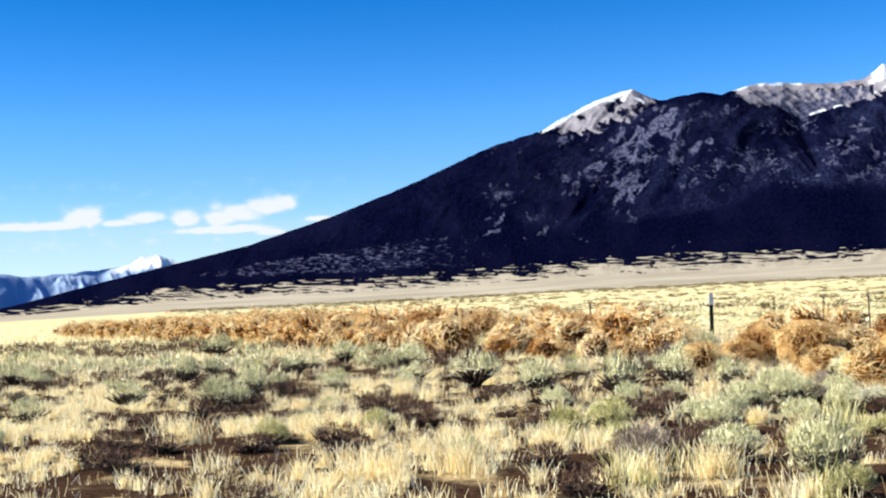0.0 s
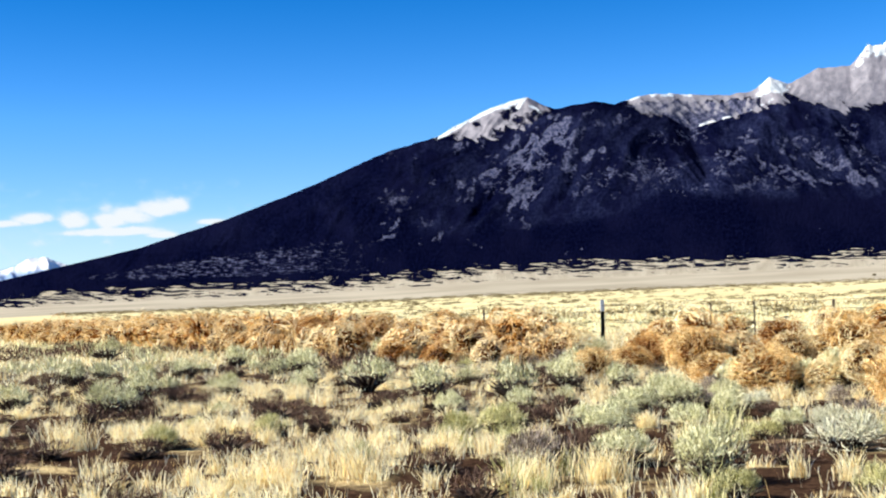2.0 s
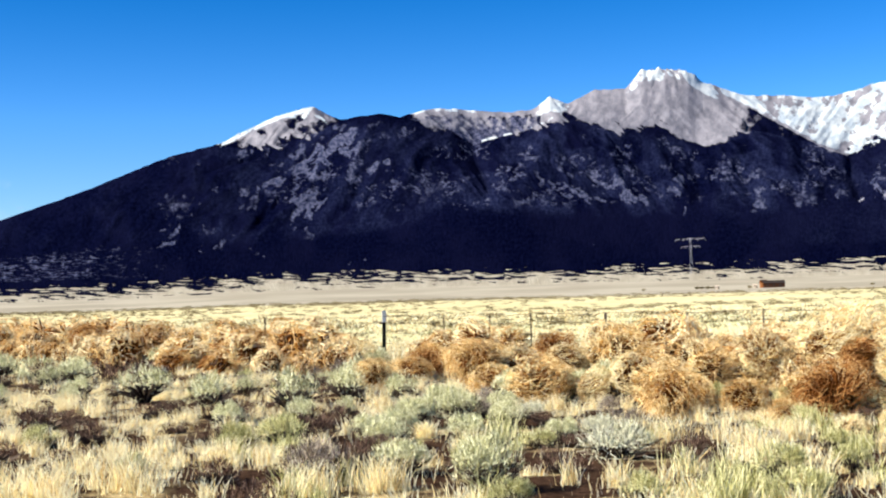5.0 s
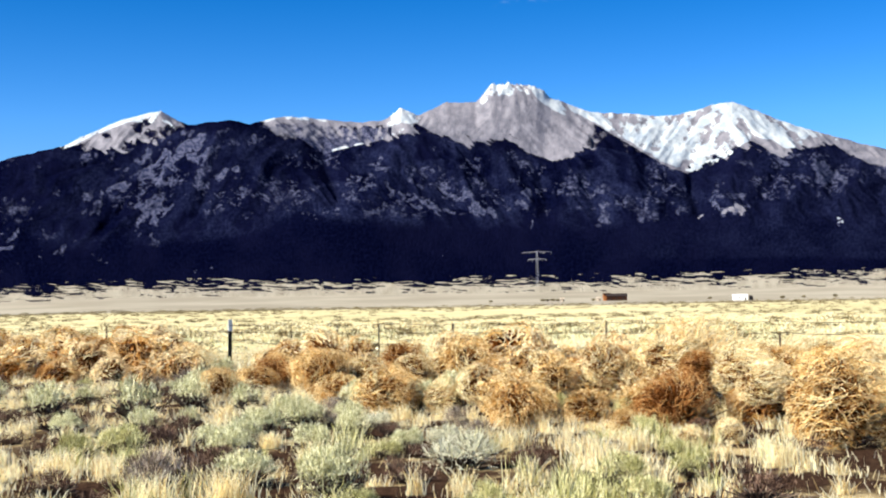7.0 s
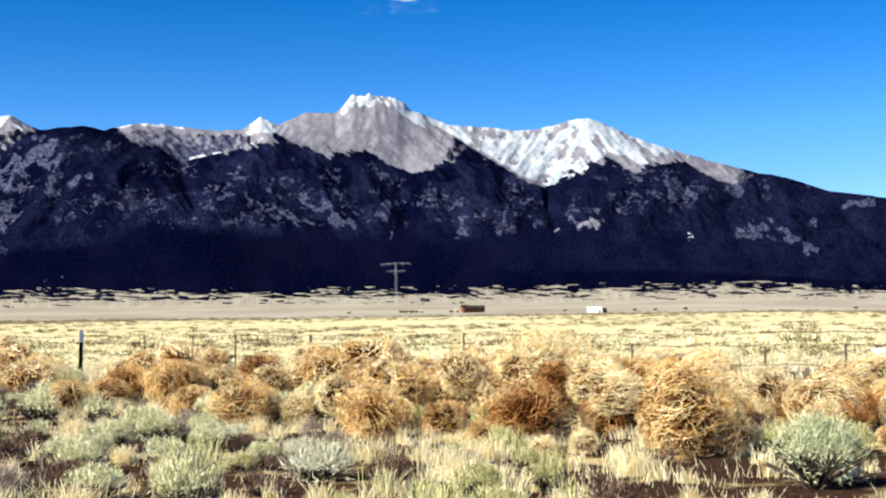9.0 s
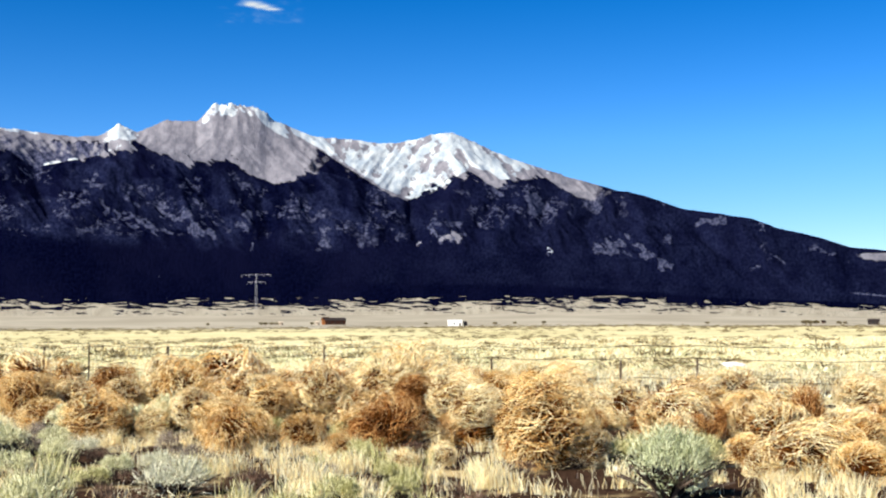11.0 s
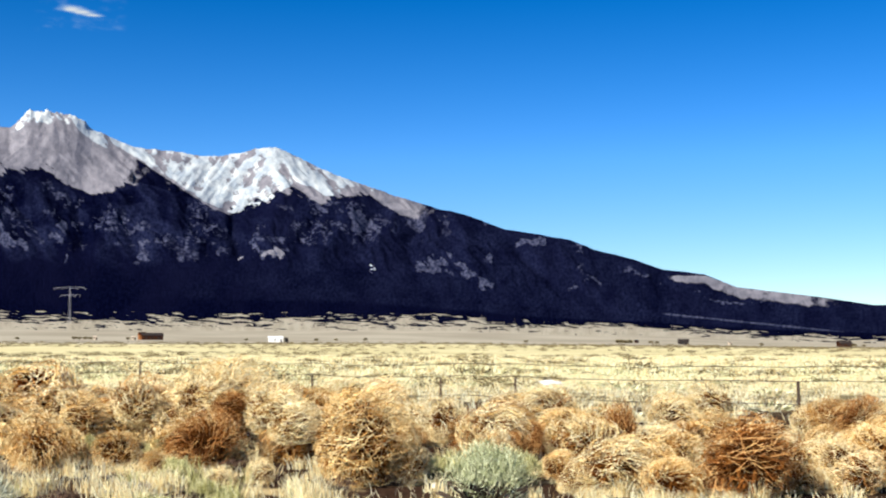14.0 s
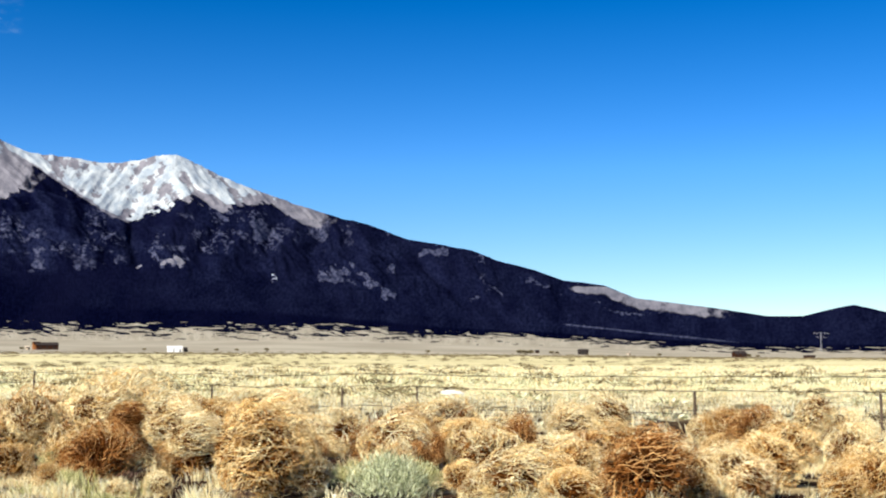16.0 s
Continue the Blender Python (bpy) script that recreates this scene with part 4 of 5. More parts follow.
ok = ~((np.abs(tb - 11.9) < 0.8 + 29 / tr) & (tr > 24)) & ~((np.abs(tb - 41.9) < 1.4) & (tr > 13)) & ~((np.abs(tb - 15.6) < 1.6) & (tr > 31)) & ~((np.abs(tb - 62) < 1.5) & (tr > 14)) & ~((np.abs(tb - 19.9) < 1.8) & (tr > 16) & (tr < 40))
tx, ty = tx[ok], ty[ok]
for kinds, places in (([BIG_WEED], BIG_AT), (WEEDS_GOLD, GOLD_AT + GOLD_MORE), (WEEDS_PALE, PALE_AT), (WEEDS_RUST, RUST_AT), (WEEDS_PALE + WEEDS_GOLD[:2], HEAP_AT)):
    for i, (x, y, size, lift) in enumerate(places):
        narrow = kinds is WEEDS_RUST and size < 0.3 and x > 12
        stand(kinds[i % len(kinds)], x, y, size, g, lift, 2.0 if narrow else g.uniform(0.9, 1.08), 6 if narrow else 25)
keep = spaced(np.concatenate([wx, tx]), np.concatenate([wy, ty]), 0.66)
keep = keep[keep >= placed] - placed
keep = keep[(ty[keep] < 60) | (g.random(len(keep)) < 0.7)]
allx, ally = tx[keep], ty[keep]
sizes = g.uniform(0.38, 0.66, len(keep)) * np.where(ally > 45, 1.25, 1.0)
order = np.argsort(np.hypot(allx, ally))
for i in order[:250]:
    x, y, size = allx[i], ally[i], sizes[i]
    r = math.hypot(x, y)
    if r > 22:
        kinds = WEEDS_RUST if i % 9 == 4 else WEEDS_FAR
    else:
        kinds = WEEDS_RUST if i % 17 == 16 else (WEEDS_PALE, WEEDS_GOLD, WEEDS)[i % 3]
    lift = 0.5 * size * (i % 4 == 3) * (x / y < 0.8)
    if x / y > 0.3 and r < 19:
        size, lift = size * 0.72, 0.0
    stand(kinds[i % len(kinds)], x, y, size, g, lift, g.uniform(0.85, 1.1), 30)
# those past that, far along the fence, in one drift
drift_paths, core_paths = [], []
for i in order[250:]:
    p = twig_paths(70, sizes[i] * 1.05, 700 + int(i), False, 4)
    at = np.array([allx[i], ally[i], float(ground_z(allx[i], ally[i])) + 0.3 * (i % 3 == 0)])
    drift_paths.append(p + at)
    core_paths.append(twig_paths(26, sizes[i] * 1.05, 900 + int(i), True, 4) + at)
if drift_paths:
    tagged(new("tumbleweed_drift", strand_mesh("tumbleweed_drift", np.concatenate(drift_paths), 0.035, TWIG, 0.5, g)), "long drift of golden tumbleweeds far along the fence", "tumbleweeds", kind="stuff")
    # the core's dark colour is painted shade, as in the near weeds
    tagged(new("tumbleweed_drift_core", strand_mesh("tumbleweed_drift_core", np.concatenate(core_paths), 0.07, TWIG_IN, 0.5, g)), "inner tangle of the far tumbleweed drift, coloured dark for shade", "tumbleweeds", kind="stuff")

# shrubs of the foreground: measured ones first
SAGE_AT = [(7.77, 8.12, 1.35), (2.22, 15.79, 0.61), (3.49, 19.69, 0.82), (3.38, 14.61, 0.64), (4.18, 15.58, 0.76), (4.49, 14.81, 0.42), (4.39, 12.31, 0.51),
           (0.45, 21.7, 1.08), (1.31, 15.93, 0.57), (1.34, 20.68, 0.71), (-7.81, 43.28, 1.32), (-5.46, 26.52, 0.93), (-0.63, 23.22, 0.79), (-1.91, 21.78, 0.65),
           (3.56, 20.58, 0.82), (4.08, 16.03, 0.74), (4.33, 14.11, 0.57), (3.43, 14.76, 0.54)]
SILVER_AT = [(4.4, 10.85, 0.8), (5.0, 15.2, 0.5), (4.9, 12.6, 0.5)]
GREY_AT = [(4.91, 16.94, 0.63), (6.11, 11.29, 0.4), (5.4, 12.96, 0.6), (4.5, 15.72, 0.56), (5.66, 14.17, 0.59)]
GREEN_AT = [(2.83, 10.1, 0.5), (3.58, 8.43, 0.5), (2.72, 8.73, 0.45), (-1.93, 13.61, 0.59), (3.02, 10.9, 0.58), (4.04, 11.97, 0.45), (5.67, 9.1, 0.46),
            (2.88, 15.17, 0.42)]
DEAD_AT = [(-0.83, 16.8, 0.9), (-1.14, 12.21, 0.43), (-1.75, 13.8, 0.36), (-2.39, 12.28, 0.46), (1.25, 17.52, 0.59), (0.94, 13.75, 0.59), (2.06, 13.85, 0.78),
           (1.34, 11.08, 0.39), (2.02, 11.22, 0.65), (-2.73, 20.97, 0.82), (-2.08, 20.21, 0.68), (-3.52, 17.93, 0.71), (-3.71, 22.91, 0.6), (-1.68, 31.85, 0.89),
           (0.73, 28.38, 0.89), (4.34, 11.89, 0.4), (4.93, 14.57, 0.37), (5.47, 11.92, 0.44), (3.69, 10.33, 0.53), (5.27, 11.11, 0.5), (4.84, 14.14, 0.39),
           (6.34, 9.33, 0.36), (7.93, 10.45, 0.41), (2.49, 15.45, 0.72), (2.34, 11.82, 0.67), (-0.43, 15.41, 0.57), (-4.71, 21.51, 0.73), (-1.63, 11.27, 0.38)]
for i, (x, y, size) in enumerate(SAGE_AT):
    stand(BIG_SAGE if i == 0 else (SAGES if math.hypot(x, y) < 17 else SAGES_FAR)[i % 3], x, y, size, g, tilt=4, tall=g.uniform(0.95, 1.15) if i == 0 else g.uniform(1.15, 1.5))
for kinds, places in ((SILVERS, SILVER_AT), (GREYS, GREY_AT), (GREENS, GREEN_AT), (DEADS, DEAD_AT)):
    for i, (x, y, size) in enumerate(places):
        stand(kinds[i % len(kinds)], x, y, size, g, tilt=4, tall=g.uniform(0.9, 1.2))
sx, sy = scatter(2400, 9.0, 34, -24, 48, g)
off = from_fence(sx, sy)
ok = (off > 5.0)
sx, sy = sx[ok], sy[ok]
mx, my = (np.array([q[k] for q in SAGE_AT + SILVER_AT + GREY_AT + GREEN_AT + DEAD_AT]) for k in (0, 1))
keep = spaced(np.concatenate([mx, sx]), np.concatenate([my, sy]), 0.58)
keep = keep[keep >= len(mx)] - len(mx)
patchy = fbm(sx / 5.0, sy / 5.0, 131, 3)
lush = fbm(sx / 0.75, sy / 1.2, 141, 3)
for i in keep[:700]:
    x, y = sx[i], sy[i]
    pick = g.random()
    way = math.degrees(math.atan2(x, y))
    if 36 < way < 50 and math.hypot(x, y) < 12.5:
        continue
    share = (0.03 if math.hypot(x, y) < 17 else 0.12) if way < 8 else 0.19 if way < 23 else 0.06 if way < 33 else 0.0
    if pick < share * (0.4 + 1.2 * smooth(0.38, 0.62, patchy[i])):
        stand((SAGES if math.hypot(x, y) < 17 else SAGES_FAR)[i % 3], x, y, g.uniform(0.45, 1.05), g, tilt=6, tall=g.uniform(0.95, 1.45))
    elif lush[i] < 0.43:
        stand(DEADS[i % 3], x, y, g.uniform(0.35, 0.75), g, tilt=6)
    elif pick < (0.28 if way > 5 else 0.12):
        stand(GREENS[i % 3], x, y, g.uniform(0.4, 0.8), g, tilt=6)
    elif pick < 0.40 and 4 < way:
        stand(GREYS[i % 2], x, y, g.uniform(0.5, 0.95), g, tilt=6)
    elif pick < 0.46:
        stand(DEADS[i % 3], x, y, g.uniform(0.35, 0.7), g, tilt=6)
for ob in KINDS:
    for o in (*ob.children, ob):
        bpy.data.objects.remove(o)


# grass, uncounted
def grass(name, n, near, far, b0, b1, each, height, spread, width, material, label, seed, cut=0.42, k=3):
    q = np.random.default_rng(seed)
    x, y = scatter(n, near, far, b0, b1, q)
    keep = fbm(x / 0.75, y / 1.2, 141, 3) + 0.14 * q.random(n) > cut
    for bx, by, size in DEAD_AT + SAGE_AT + SILVER_AT:
        r = math.hypot(bx, by)
        ahead, aside = (x * bx + y * by) / r - r, (x * by - y * bx) / r
        keep &= ~((np.abs(aside) < 0.5 * size) & (ahead > -0.75 * size - 0.25) & (ahead < 0.4 * size))
    x, y = x[keep], y[keep]
    h, s = q.uniform(*height, len(x)), q.uniform(*spread, len(x))
    p = grass_paths(x, y, each, h, s, q, k)
    ob = new(name, strand_mesh(name, p, width, material, 0.3, q))
    return tagged(ob, label, "grass", kind="stuff")


grass("bunch_grass", 3300, 8.0, 27, -24, 72, 60, (0.08, 0.25), (0.10, 0.26), 0.010, STRAW, "thick clumps of pale straw-yellow dry bunch grass", 501, 0.53)
grass("bunch_grass_west", 1050, 9.0, 26, -24, 7, 60, (0.08, 0.22), (0.12, 0.28), 0.010, STRAW, "low dense clumps of bleached straw grass", 507, 0.53)
grass("loose_dry_grass", 6000, 8.0, 27, -24, 72, 9, (0.05, 0.17), (0.3, 0.7), 0.009, STRAW, "sparse short dry grass on bare brown soil", 506, 0.46, 2)
grass("bunch_grass_beyond", 9000, 26, 75, -24, 72, 18, (0.10, 0.25), (0.3, 0.7), 0.024, STRAW, "pale dry grass of the plain beyond the fence", 502, 0.38, 2)
grass("far_grass", 20000, 75, 300, -24, 72, 6, (0.2, 0.42), (1.5, 3.5), 0.09, STRAW, "pale dry grass of the far plain", 503, 0.38, 2)
grass("green_grass", 260, 8.0, 14, 4, 36, 60, (0.12, 0.30), (0.12, 0.3), 0.009, GREEN, "clumps of pale yellow-green grass at the front", 504, 0.62)


def straw_tufts(places):
    """The thick bright tufts that stand out in the foreground."""
    q = np.random.default_rng(521)
    x, y, size = (np.array([p[k] for p in places]) for k in range(3))
    p = grass_paths(x, y, 260, 0.4 * size + 0.08, 0.8 * size, q, 3)
    ob = new("tall_straw_tufts", strand_mesh("tall_straw_tufts", p, 0.009, STRAW, 0.3, q))
    return tagged(ob, "tall thick tufts of pale straw grass at the front", "grass", kind="stuff")


straw_tufts([(-2.97, 14.06, 0.68), (0.96, 12.12, 0.47), (-2.11, 14.24, 0.43), (-1.83, 19.83, 0.43), (5.41, 11.92, 0.45), (3.26, 13.59, 0.3), (2.0, 9.9, 0.52),
         (1.44, 9.78, 0.51), (0.06, 10.63, 0.55), (-0.58, 10.53, 0.45), (5.41, 10.21, 0.59), (6.99, 9.64, 0.51)])


def far_brush():
    """Dark brush dotted over the plain."""
    q = np.random.default_rng(505)
    x, y = scatter(9000, 40, 900, -24, 72, q)
    r = np.hypot(x, y)
    band = fbm(x / 60, y / 60, 151, 3) + 0.12 * np.exp(-((r - 700) / 90) ** 2)
    keep = (from_fence(x, y) < -2) & (band + 0.3 * q.random(len(x)) > 0.60 + 0.10 * smooth(120, 400, r) * (r < 600) - 0.07 * (np.degrees(np.arctan2(x, y)) < 24))
    x, y, r = x[keep], y[keep], r[keep]
    s = q.uniform(0.4, 1.1, len(x)) * (0.8 + r / 900) * np.where(r < 350, 1.3, 1.0)
    i = np.repeat(np.arange(len(x)), 40)
    d = unit(q.normal(size=(len(i), 3)))
    d[:, 2] = np.abs(d[:, 2]) * 0.6
    c = np.stack([x, y, ground_z(x, y)], -1)
    c = c[i] + q.normal(size=(len(i), 3)) * np.array([0.5, 0.5, 0.0]) * s[i][:, None]
    a = c + d * s[i][:, None] * 0.2
    b = c + d * s[i][:, None] * q.uniform(0.4, 0.8, (len(i), 1)) + np.array([0, 0, 0.1]) * s[i][:, None]
    ob = new("far_brush", strand_mesh("far_brush", np.stack([a, b], 1), s[i] * 0.10, FARBRUSH, 0.5, q))
    return tagged(ob, "dark low brush dotted over the far plain", "brush", kind="stuff")


far_brush()


def mid_brush(name, material, label, n, seed, share, near=30, far=75, b0=-26, b1=22, each=70, width=0.03, beyond=False):
    """Low clumps between the foreground and the tumbleweeds, too many to count."""
    q = np.random.default_rng(seed)
    x, y = scatter(n, near, far, b0, b1, q)
    keep = ((from_fence(x, y) < -1.5) if beyond else (from_fence(x, y) > 6)) & (fbm(x / 6, y / 6, seed, 3) + 0.3 * q.random(n) > share)
    x, y = x[keep], y[keep]
    s = q.uniform(0.35, 0.7, len(x))
    i = np.repeat(np.arange(len(x)), each)
    d = unit(q.normal(size=(len(i), 3)))
    d[:, 2] = np.abs(d[:, 2]) * 0.75
    c = np.stack([x, y, ground_z(x, y)], -1)
    a = c[i] + d * s[i][:, None] * q.uniform(0.4, 0.85, (len(i), 1))
    b = a + unit(d + np.array([0, 0, 0.3 if beyond else 0.8])) * s[i][:, None] * 0.25
    if beyond:
        a, b = (c[i] + (p - c[i]) * np.array([1.4, 1.4, 0.7]) for p in (a, b))
    ob = new(name, strand_mesh(name, np.stack([a, b], 1), width, material, 0.5, q))
    return tagged(ob, label, "brush", kind="stuff")


mid_brush("sage_beyond", SAGE, "grey-green sagebrush clumps farther off on the plain", 900, 511, 0.62)
mid_brush("dead_brush_beyond", DEAD, "dead dark brush clumps farther off on the plain", 800, 512, 0.66)
mid_brush("sage_past_fence", SAGE, "pale grey-green brush clumps past the fence", 1700, 513, 0.66, 26, 130, -10, 72, 54, 0.045, True)
mid_brush("dark_brush_past_fence", FARBRUSH, "dark brown brush clumps past the fence", 1800, 514, 0.73, 46, 140, -10, 72, 60, 0.055, True)


# ---- fence ----
def part(name, bm, material, parent=None, label=""):
    me = bpy.data.meshes.new(name)
    bm.to_mesh(me)
    bm.free()
    me.materials.append(material)
    ob = new(name, me)
    if parent:
        ob.parent = parent
    return tagged(ob, label)


def box(bm, x0, x1, y0, y1, z0, z1, bevel=0.0):
    m = Matrix.Translation(((x0 + x1) / 2, (y0 + y1) / 2, (z0 + z1) / 2)) @ Matrix.Diagonal((x1 - x0, y1 - y0, z1 - z0, 1))
    made = bmesh.ops.create_cube(bm, size=1, matrix=m)["verts"]
    if bevel:
        edges = {e for v in made for e in v.link_edges}
        bmesh.ops.bevel(bm, geom=list(edges), offset=bevel, segments=2, affect="EDGES")
    return bm


def bar(bm, a, b, radius, sides=6):
    a, b = Vector(a), Vector(b)
    m = Matrix.Translation((a + b) / 2) @ (b - a).to_track_quat("Z", "Y").to_matrix().to_4x4()
    bmesh.ops.create_cone(bm, cap_ends=True, segments=sides, radius1=radius, radius2=radius, depth=(b - a).length, matrix=m)
    return bm


def steel_post(x, y, height, tipped, w=0.018):
    """A T-section steel fence post with studs, some with a white tip."""
    z = float(ground_z(x, y))
    bm = bmesh.new()
    top = height - (0.36 if tipped else 0.0)
    box(bm, -w, w, -0.008, 0.008, -0.2, top, 0.002)
    box(bm, -0.008, 0.008, 0.008, 0.026, -0.2, top, 0.002)
    for k in range(int(top / 0.06)):
        box(bm, -0.012, 0.012, -0.02, -0.006, 0.05 + 0.06 * k, 0.065 + 0.06 * k)
    post = part("fence_post", bm, POST_GREEN if tipped else POST_RUST)
    if tipped:
        bm = bmesh.new()
        box(bm, -w - 0.004, w + 0.004, -0.011, 0.011, top, height, 0.003)
        box(bm, -0.01, 0.01, 0.011, 0.046, top, height, 0.003)
        part("white_tip", bm, POST_WHITE, post, "white painted tip")
    post.matrix_world = pose(x, y, z, random.uniform(-1.5, 1.5), random.uniform(-2, 2), 14)
    return tagged(post, "dark steel fence post with a white tip" if tipped else "thin rusty brown steel fence post holding wires", "fence post", "posts of the wire fence")


def wood_post(x, y, height, radius):
    bm = bmesh.new()
    bmesh.ops.create_cone(bm, cap_ends=True, segments=10, radius1=radius * 1.1, radius2=radius * 0.85, depth=height + 0.3, matrix=Matrix.Translation((0, 0, height / 2 - 0.15)))
    for v in bm.verts:
        v.co.x += random.uniform(-0.006, 0.006)
        v.co.y += random.uniform(-0.006, 0.006)
    post = part("fence_post", bm, WOOD)
    post.matrix_world = pose(x, y, float(ground_z(x, y)), random.uniform(-3, 3), random.uniform(-3, 3), 0)
    return tagged(post, "weathered grey wooden fence post among tumbleweeds", "fence post", "posts of the wire fence")


POSTS = [74.2, 50.5, 40.0, 36.0, 33.5, 31.4, 28.2, 23.0, 18.6, 15.9, 14.5, 10.0, 7.5, 3.0]
for y in POSTS:
    if y in (28.2, 10.0, 50.5):
        wood_post(fence_x(y), y, 1.0 if y == 10.0 else 1.2, 0.026 if y == 10.0 else 0.036)
    else:
        steel_post(fence_x(y), y, 1.38 if y in (40.0, 74.2) else 1.22 if y > 22 else 0.98, y in (40.0, 74.2), 0.065 if y in (40.0, 74.2) else 0.016 if y == 31.4 else 0.008)
for h in (0.35, 0.68, 1.0, 1.2):
    curve = bpy.data.curves.new("wire", "CURVE")
    curve.dimensions, curve.bevel_depth, curve.bevel_resolution = "3D", 0.006, 1
    ys = [90.0, *POSTS, -4.0]
    pts = []
    for a, b in zip(ys, ys[1:]):
        for k in range(6):
            y = a + (b - a) * k / 6
            sag = -0.012 * abs(a - b) ** 0.5 * math.sin(math.pi * k / 6)
            pts.append((fence_x(y), y, float(ground_z(fence_x(y), y)) + h + sag, 1))
    s = curve.splines.new("POLY")
    s.points.add(len(pts) - 1)
    s.points.foreach_set("co", [c for p in pts for c in p])
    curve.materials.append(WIRE)
    tagged(new("fence_wire", curve), "thin rusty wire strung between fence posts", "wire", "wires of the fence")


# ---- far buildings and pylon ----
def spot(bearing, r):
    x, y = r * math.sin(radians(bearing)), r * math.cos(radians(bearing))
    return x, y, float(plain_rise(np.array(bearing), np.array(r)))


ORANGE = plain("orange_brown_boards", (0.26, 0.105, 0.040), 0.9, 0.8, 0.25)
LOG = plain("dark_brown_siding", (0.040, 0.017, 0.010), 0.9, 0.8, 0.35)
PALE = plain("pale_weathered_boards", (0.55, 0.45, 0.34), 0.9, 0.8, 0.2)
WHITE = plain("white_painted_siding", (0.82, 0.82, 0.80), 0.6, 0.6, 0.06)
ROOF = plain("dark_roofing", (0.035, 0.028, 0.026), 0.8, 0.8, 0.3)
GLASS = plain("dark_window_glass", (0.02, 0.025, 0.03), 0.1, 1.0, 0.1)


def gable(bm, w, d, eaves, ridge, over=0.4, thick=0.25):
    """A roof of two slopes with the ridge along x."""
    for s in (-1, 1):
        lo, hi = Vector((0, s * (d / 2 + over), eaves - over * (ridge - eaves) / (d / 2))), Vector((0, 0, ridge))
        pts = []
        for x in (-w / 2 - over, w / 2 + over):
            for p in (lo, hi):
                pts += [Vector((x, p.y, p.z)), Vector((x, p.y, p.z + thick))]
        vs = [bm.verts.new(p) for p in pts]
        for f in ((0, 2, 6, 4), (1, 5, 7, 3), (0, 1, 3, 2), (4, 6, 7, 5), (0, 4, 5, 1), (2, 3, 7, 6)):
            bm.faces.new([vs[k] for k in f])
    bmesh.ops.recalc_face_normals(bm, faces=bm.faces[:])
    return bm


def gable_walls(bm, w, d, eaves, ridge):
    pts = [(x, y, z) for x in (-w / 2, w / 2) for y, z in ((-d / 2, -1), (d / 2, -1), (d / 2, eaves), (0, ridge), (-d / 2, eaves))]
    vs = [bm.verts.new(p) for p in pts]
    bm.faces.new(vs[:5])
    bm.faces.new(vs[5:][::-1])
    for a, b in ((0, 1), (1, 2), (2, 3), (3, 4), (4, 0)):
        bm.faces.new((vs[a], vs[b], vs[b + 5], vs[a + 5]))
    bmesh.ops.recalc_face_normals(bm, faces=bm.faces[:])
    return bm


def house(name, bearing, r, w, d, eaves, ridge, wall, roof, label, turn=0.0, windows=3):
    """A small far house: walls, roof, door and windows in their frames."""
    x, y, z = spot(bearing, r)
    thing = new(name)
    part("wall", gable_walls(bmesh.new(), w, d, eaves, ridge), wall, thing)
    part("roof", gable(bmesh.new(), w, d, eaves + 0.02, ridge + 0.02), roof, thing)
    for k in range(windows):
        cx = -w / 2 + w * (k + 0.6) / (windows + 0.4)
        part("window", box(bmesh.new(), cx - 0.45, cx + 0.45, -d / 2 - 0.09, -d / 2 - 0.01, 1.1, 2.3, 0.02), GLASS, thing)
    part("door", box(bmesh.new(), w * 0.30, w * 0.30 + 1.0, -d / 2 - 0.08, -d / 2 - 0.01, 0, 2.05, 0.02), ROOF, thing)
    thing.matrix_world = pose(x, y, z, 0, 0, -bearing + turn)
    return tagged(thing, label, "house")


house("farmhouse", 29.02, 1000, 15.5, 9, 3.3, 5.2, LOG, ROOF, "long dark brown house with a dark roof on the plain", 8)
house("barn", 28.60, 1003, 5.0, 8, 3.9, 5.7, ORANGE, LOG, "tall narrow orange-brown wooden barn beside a dark house", 10, 1)
house("shed", 28.22, 1000, 2.6, 3, 2.0, 2.6, PALE, PALE, "small pale shed beside a dark house", 0, 1)
house("mobile_home", 34.40, 900, 9.8, 4.5, 3.3, 4.0, WHITE, WHITE, "long white mobile home standing on the plain", 6, 1)
house("shed", 34.86, 905, 2.2, 3.2, 2.4, 3.0, ROOF, ROOF, "small dark shed beside a white mobile home", 0, 1)
house("garage", 52.55, 950, 7.2, 7, 2.6, 3.8, ROOF, ROOF, "dark low garage on the far plain", 5, 1)
house("cottage", 59.35, 950, 8.5, 7.5, 2.6, 4.4, LOG, ROOF, "dark brown cottage with a dark roof on the plain", 20, 2)
house("shed", 62.3, 950, 8.0, 4, 1.2, 1.6, LOG, ROOF, "long low dark shed on the far plain", 0, 1)
house("shed", 54.55, 960, 2.0, 2.0, 1.4, 2.0, PALE, PALE, "small pale shed on the far plain", 0, 1)
house("shed", 50.5, 1000, 2.6, 3, 1.6, 2.2, LOG, ROOF, "small dark shed among junipers on the plain", 0, 1)
house("shed", 26.6, 1000, 2.6, 3, 1.9, 2.6, PALE, PALE, "small pale shed on the far plain", 0, 1)


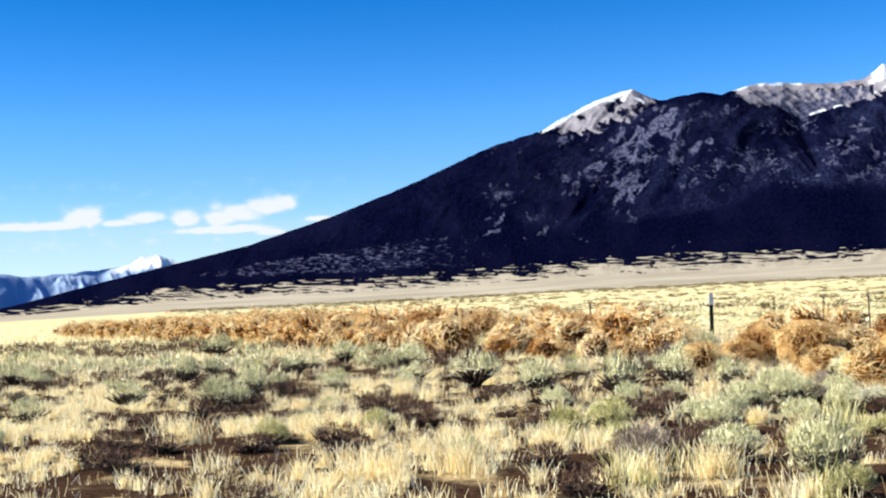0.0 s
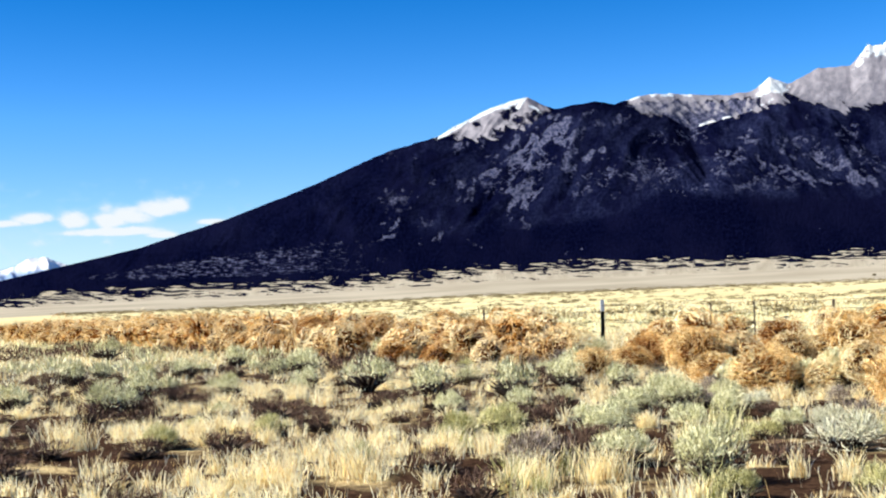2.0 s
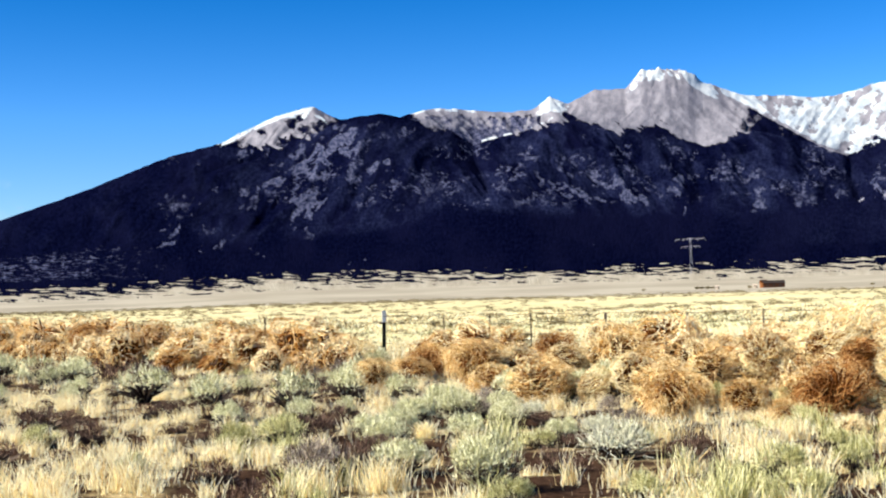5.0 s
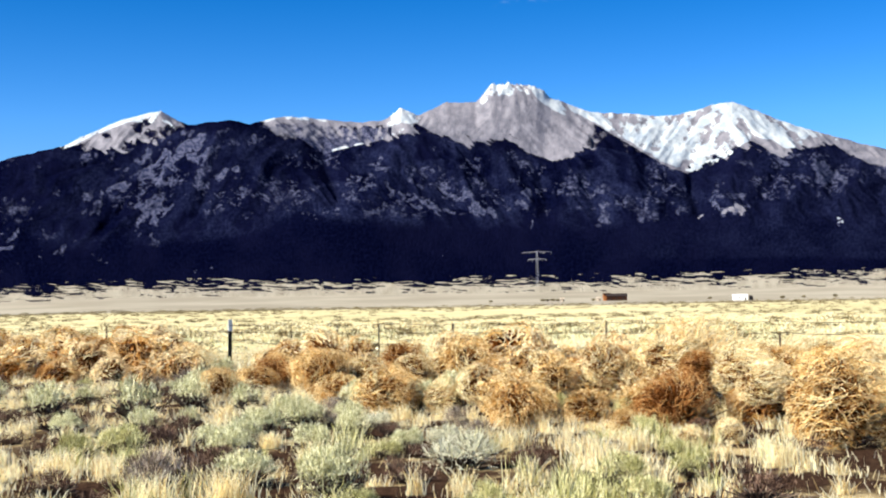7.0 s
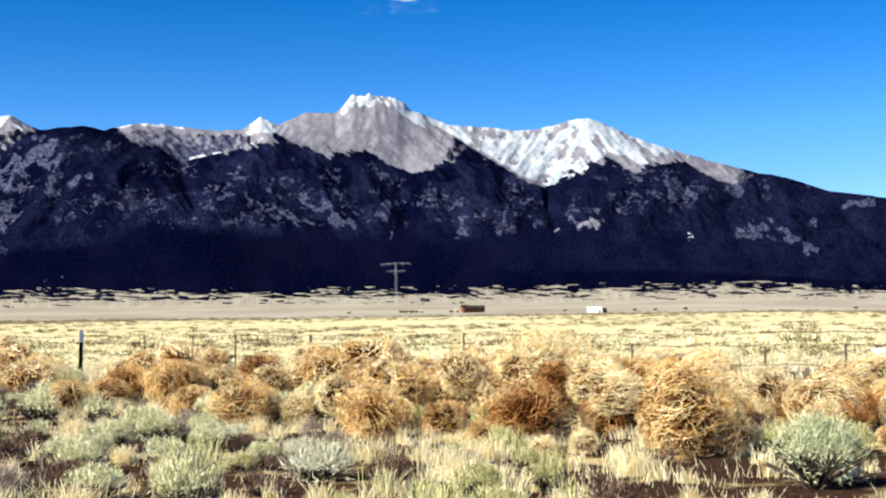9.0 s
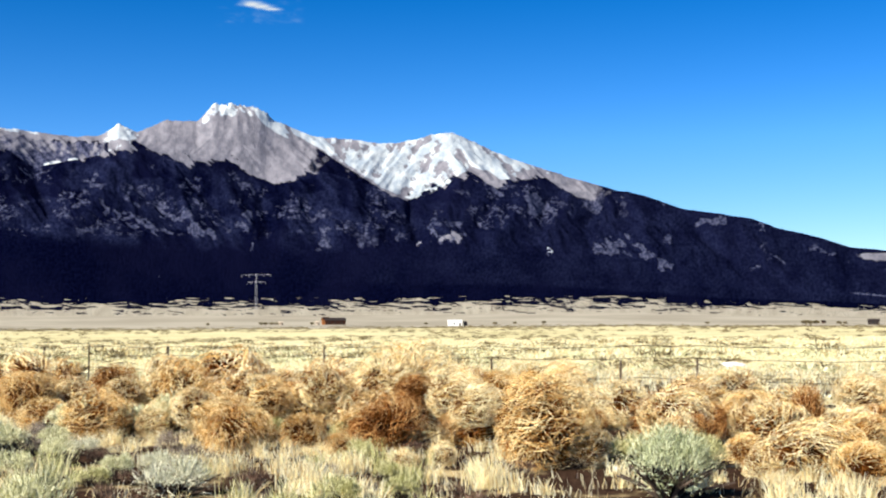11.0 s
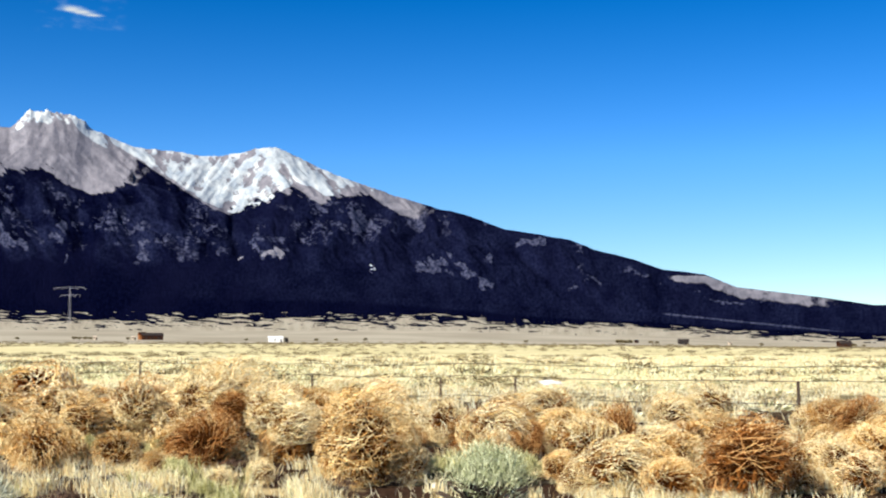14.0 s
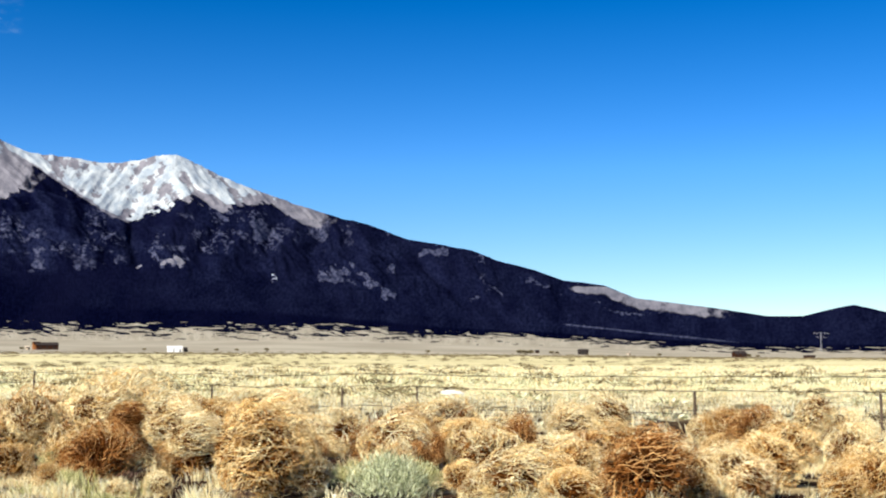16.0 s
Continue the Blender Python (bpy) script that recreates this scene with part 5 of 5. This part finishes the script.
def juniper(bearing, r, size, seed):
    """A dark low far tree: a short trunk and a ragged crown."""
    q = np.random.default_rng(seed)
    thing = new("juniper_tree")
    n = 160
    d = unit(q.normal(size=(n, 3)))
    a = np.abs(d * np.array([1, 1, 0.8])) * np.sign(d * np.array([1, 1, 0])) * 0.4 + np.array([0, 0, 0.35]) + q.normal(0, 0.08, (n, 3))
    b = a + d * 0.28 + np.array([0, 0, 0.12])
    crown = tagged(new("crown", strand_mesh("crown", np.stack([a, b], 1), 0.16, FARBRUSH, 0.5, q)), kind="stuff")
    crown.parent = thing
    part("trunk", bar(bmesh.new(), (0, 0, -0.1), (0, 0, 0.5), 0.05), WOOD, thing)
    x, y, z = spot(bearing, r)
    thing.matrix_world = pose(x, y, z, 0, 0, 0) @ Matrix.Diagonal((size, size, size, 1))
    return tagged(thing, "small dark juniper tree on the far plain", "tree", "junipers by the houses")


for k, (b, r, s) in enumerate([(25.75, 1000, 3.2), (25.95, 1002, 2.8), (26.2, 1000, 3.0), (26.42, 1003, 2.6), (28.0, 1000, 2.6), (49.75, 950, 4.2), (49.95, 955, 3.6), (50.2, 950, 4.0), (51.15, 960, 3.0),
                               (51.4, 960, 2.4), (59.75, 950, 3.2), (60.15, 950, 2.4), (36.2, 950, 2.6), (37.1, 960, 2.4), (33.1, 980, 2.2), (38.4, 960, 2.8), (23.4, 1000, 2.4), (55.9, 960, 2.6), (45.6, 960, 2.6)]):
    juniper(b, r, s, 900 + k)


def pylon(bearing, r, height, turn, label):
    """A lattice transmission tower with two cross-arms and strings of insulators."""
    x, y, z = spot(bearing, r)
    thing = new("transmission_tower")
    w0, w1 = height * 0.032, height * 0.014
    corners = [(-1, -1), (1, -1), (1, 1), (-1, 1)]
    for sx, sy in corners:
        part("leg", bar(bmesh.new(), (sx * w0, sy * w0, -1), (sx * w1, sy * w1, height), 0.07), STEEL, thing)
    bm = bmesh.new()
    steps = 12
    for k in range(steps):
        h0, h1 = height * k / steps, height * (k + 1) / steps
        a, b = w0 + (w1 - w0) * k / steps, w0 + (w1 - w0) * (k + 1) / steps
        for (px, py), (qx, qy) in zip(corners, corners[1:] + corners[:1]):
            bar(bm, (px * a, py * a, h0), (qx * b, qy * b, h1), 0.035, 4)
    tagged(part("lattice_brace", bm, STEEL, thing), kind="stuff")
    for h, half in ((height * 0.96, height * 0.44), (height * 0.76, height * 0.28)):
        bm = bmesh.new()
        for s in (-1, 1):
            for dz in (0, height * 0.03):
                for dy in (-w1, w1):
                    bar(bm, (0, dy, h + dz), (s * half, 0, h + height * 0.012), 0.085, 5)
        arm = part("cross_arm", bm, STEEL, thing)
        for s in (-1, -0.5, 0.5, 1):
            part("insulator", bar(bmesh.new(), (s * half, 0, h), (s * half, 0, h - height * 0.05), 0.18, 6), STEEL, arm)
    thing.matrix_world = pose(x, y, z, 0, 0, turn)
    return tagged(thing, label, "pylon")


pylon(25.52, 1500, 42.5, -52, "pale steel lattice transmission tower on the slope")
pylon(62.8, 1550, 22.0, -40, "small pale steel transmission tower far off")


# ---- litter by the fence ----
def crumpled(name, x, y, size, flat, label, category):
    bm = bmesh.new()
    bmesh.ops.create_icosphere(bm, subdivisions=3, radius=size)
    for v in bm.verts:
        v.co *= 1 + 0.35 * (noise.noise(v.co * (2.5 / size)) )
        v.co.z = max(v.co.z * flat + size * flat * 0.7, 0)
    ob = part(name, bm, POST_WHITE)
    ob.matrix_world = pose(x, y, float(ground_z(x, y)) - 0.01)
    return tagged(ob, label, category)


crumpled("plastic_bag", 8.85, 10.0, 0.042, 0.9, "crumpled white plastic bag caught by tumbleweeds", "bag")
crumpled("plastic_sheet", 38.6, 36.4, 0.5, 0.3, "pale crumpled plastic sheet lying in dry grass", "sheet")
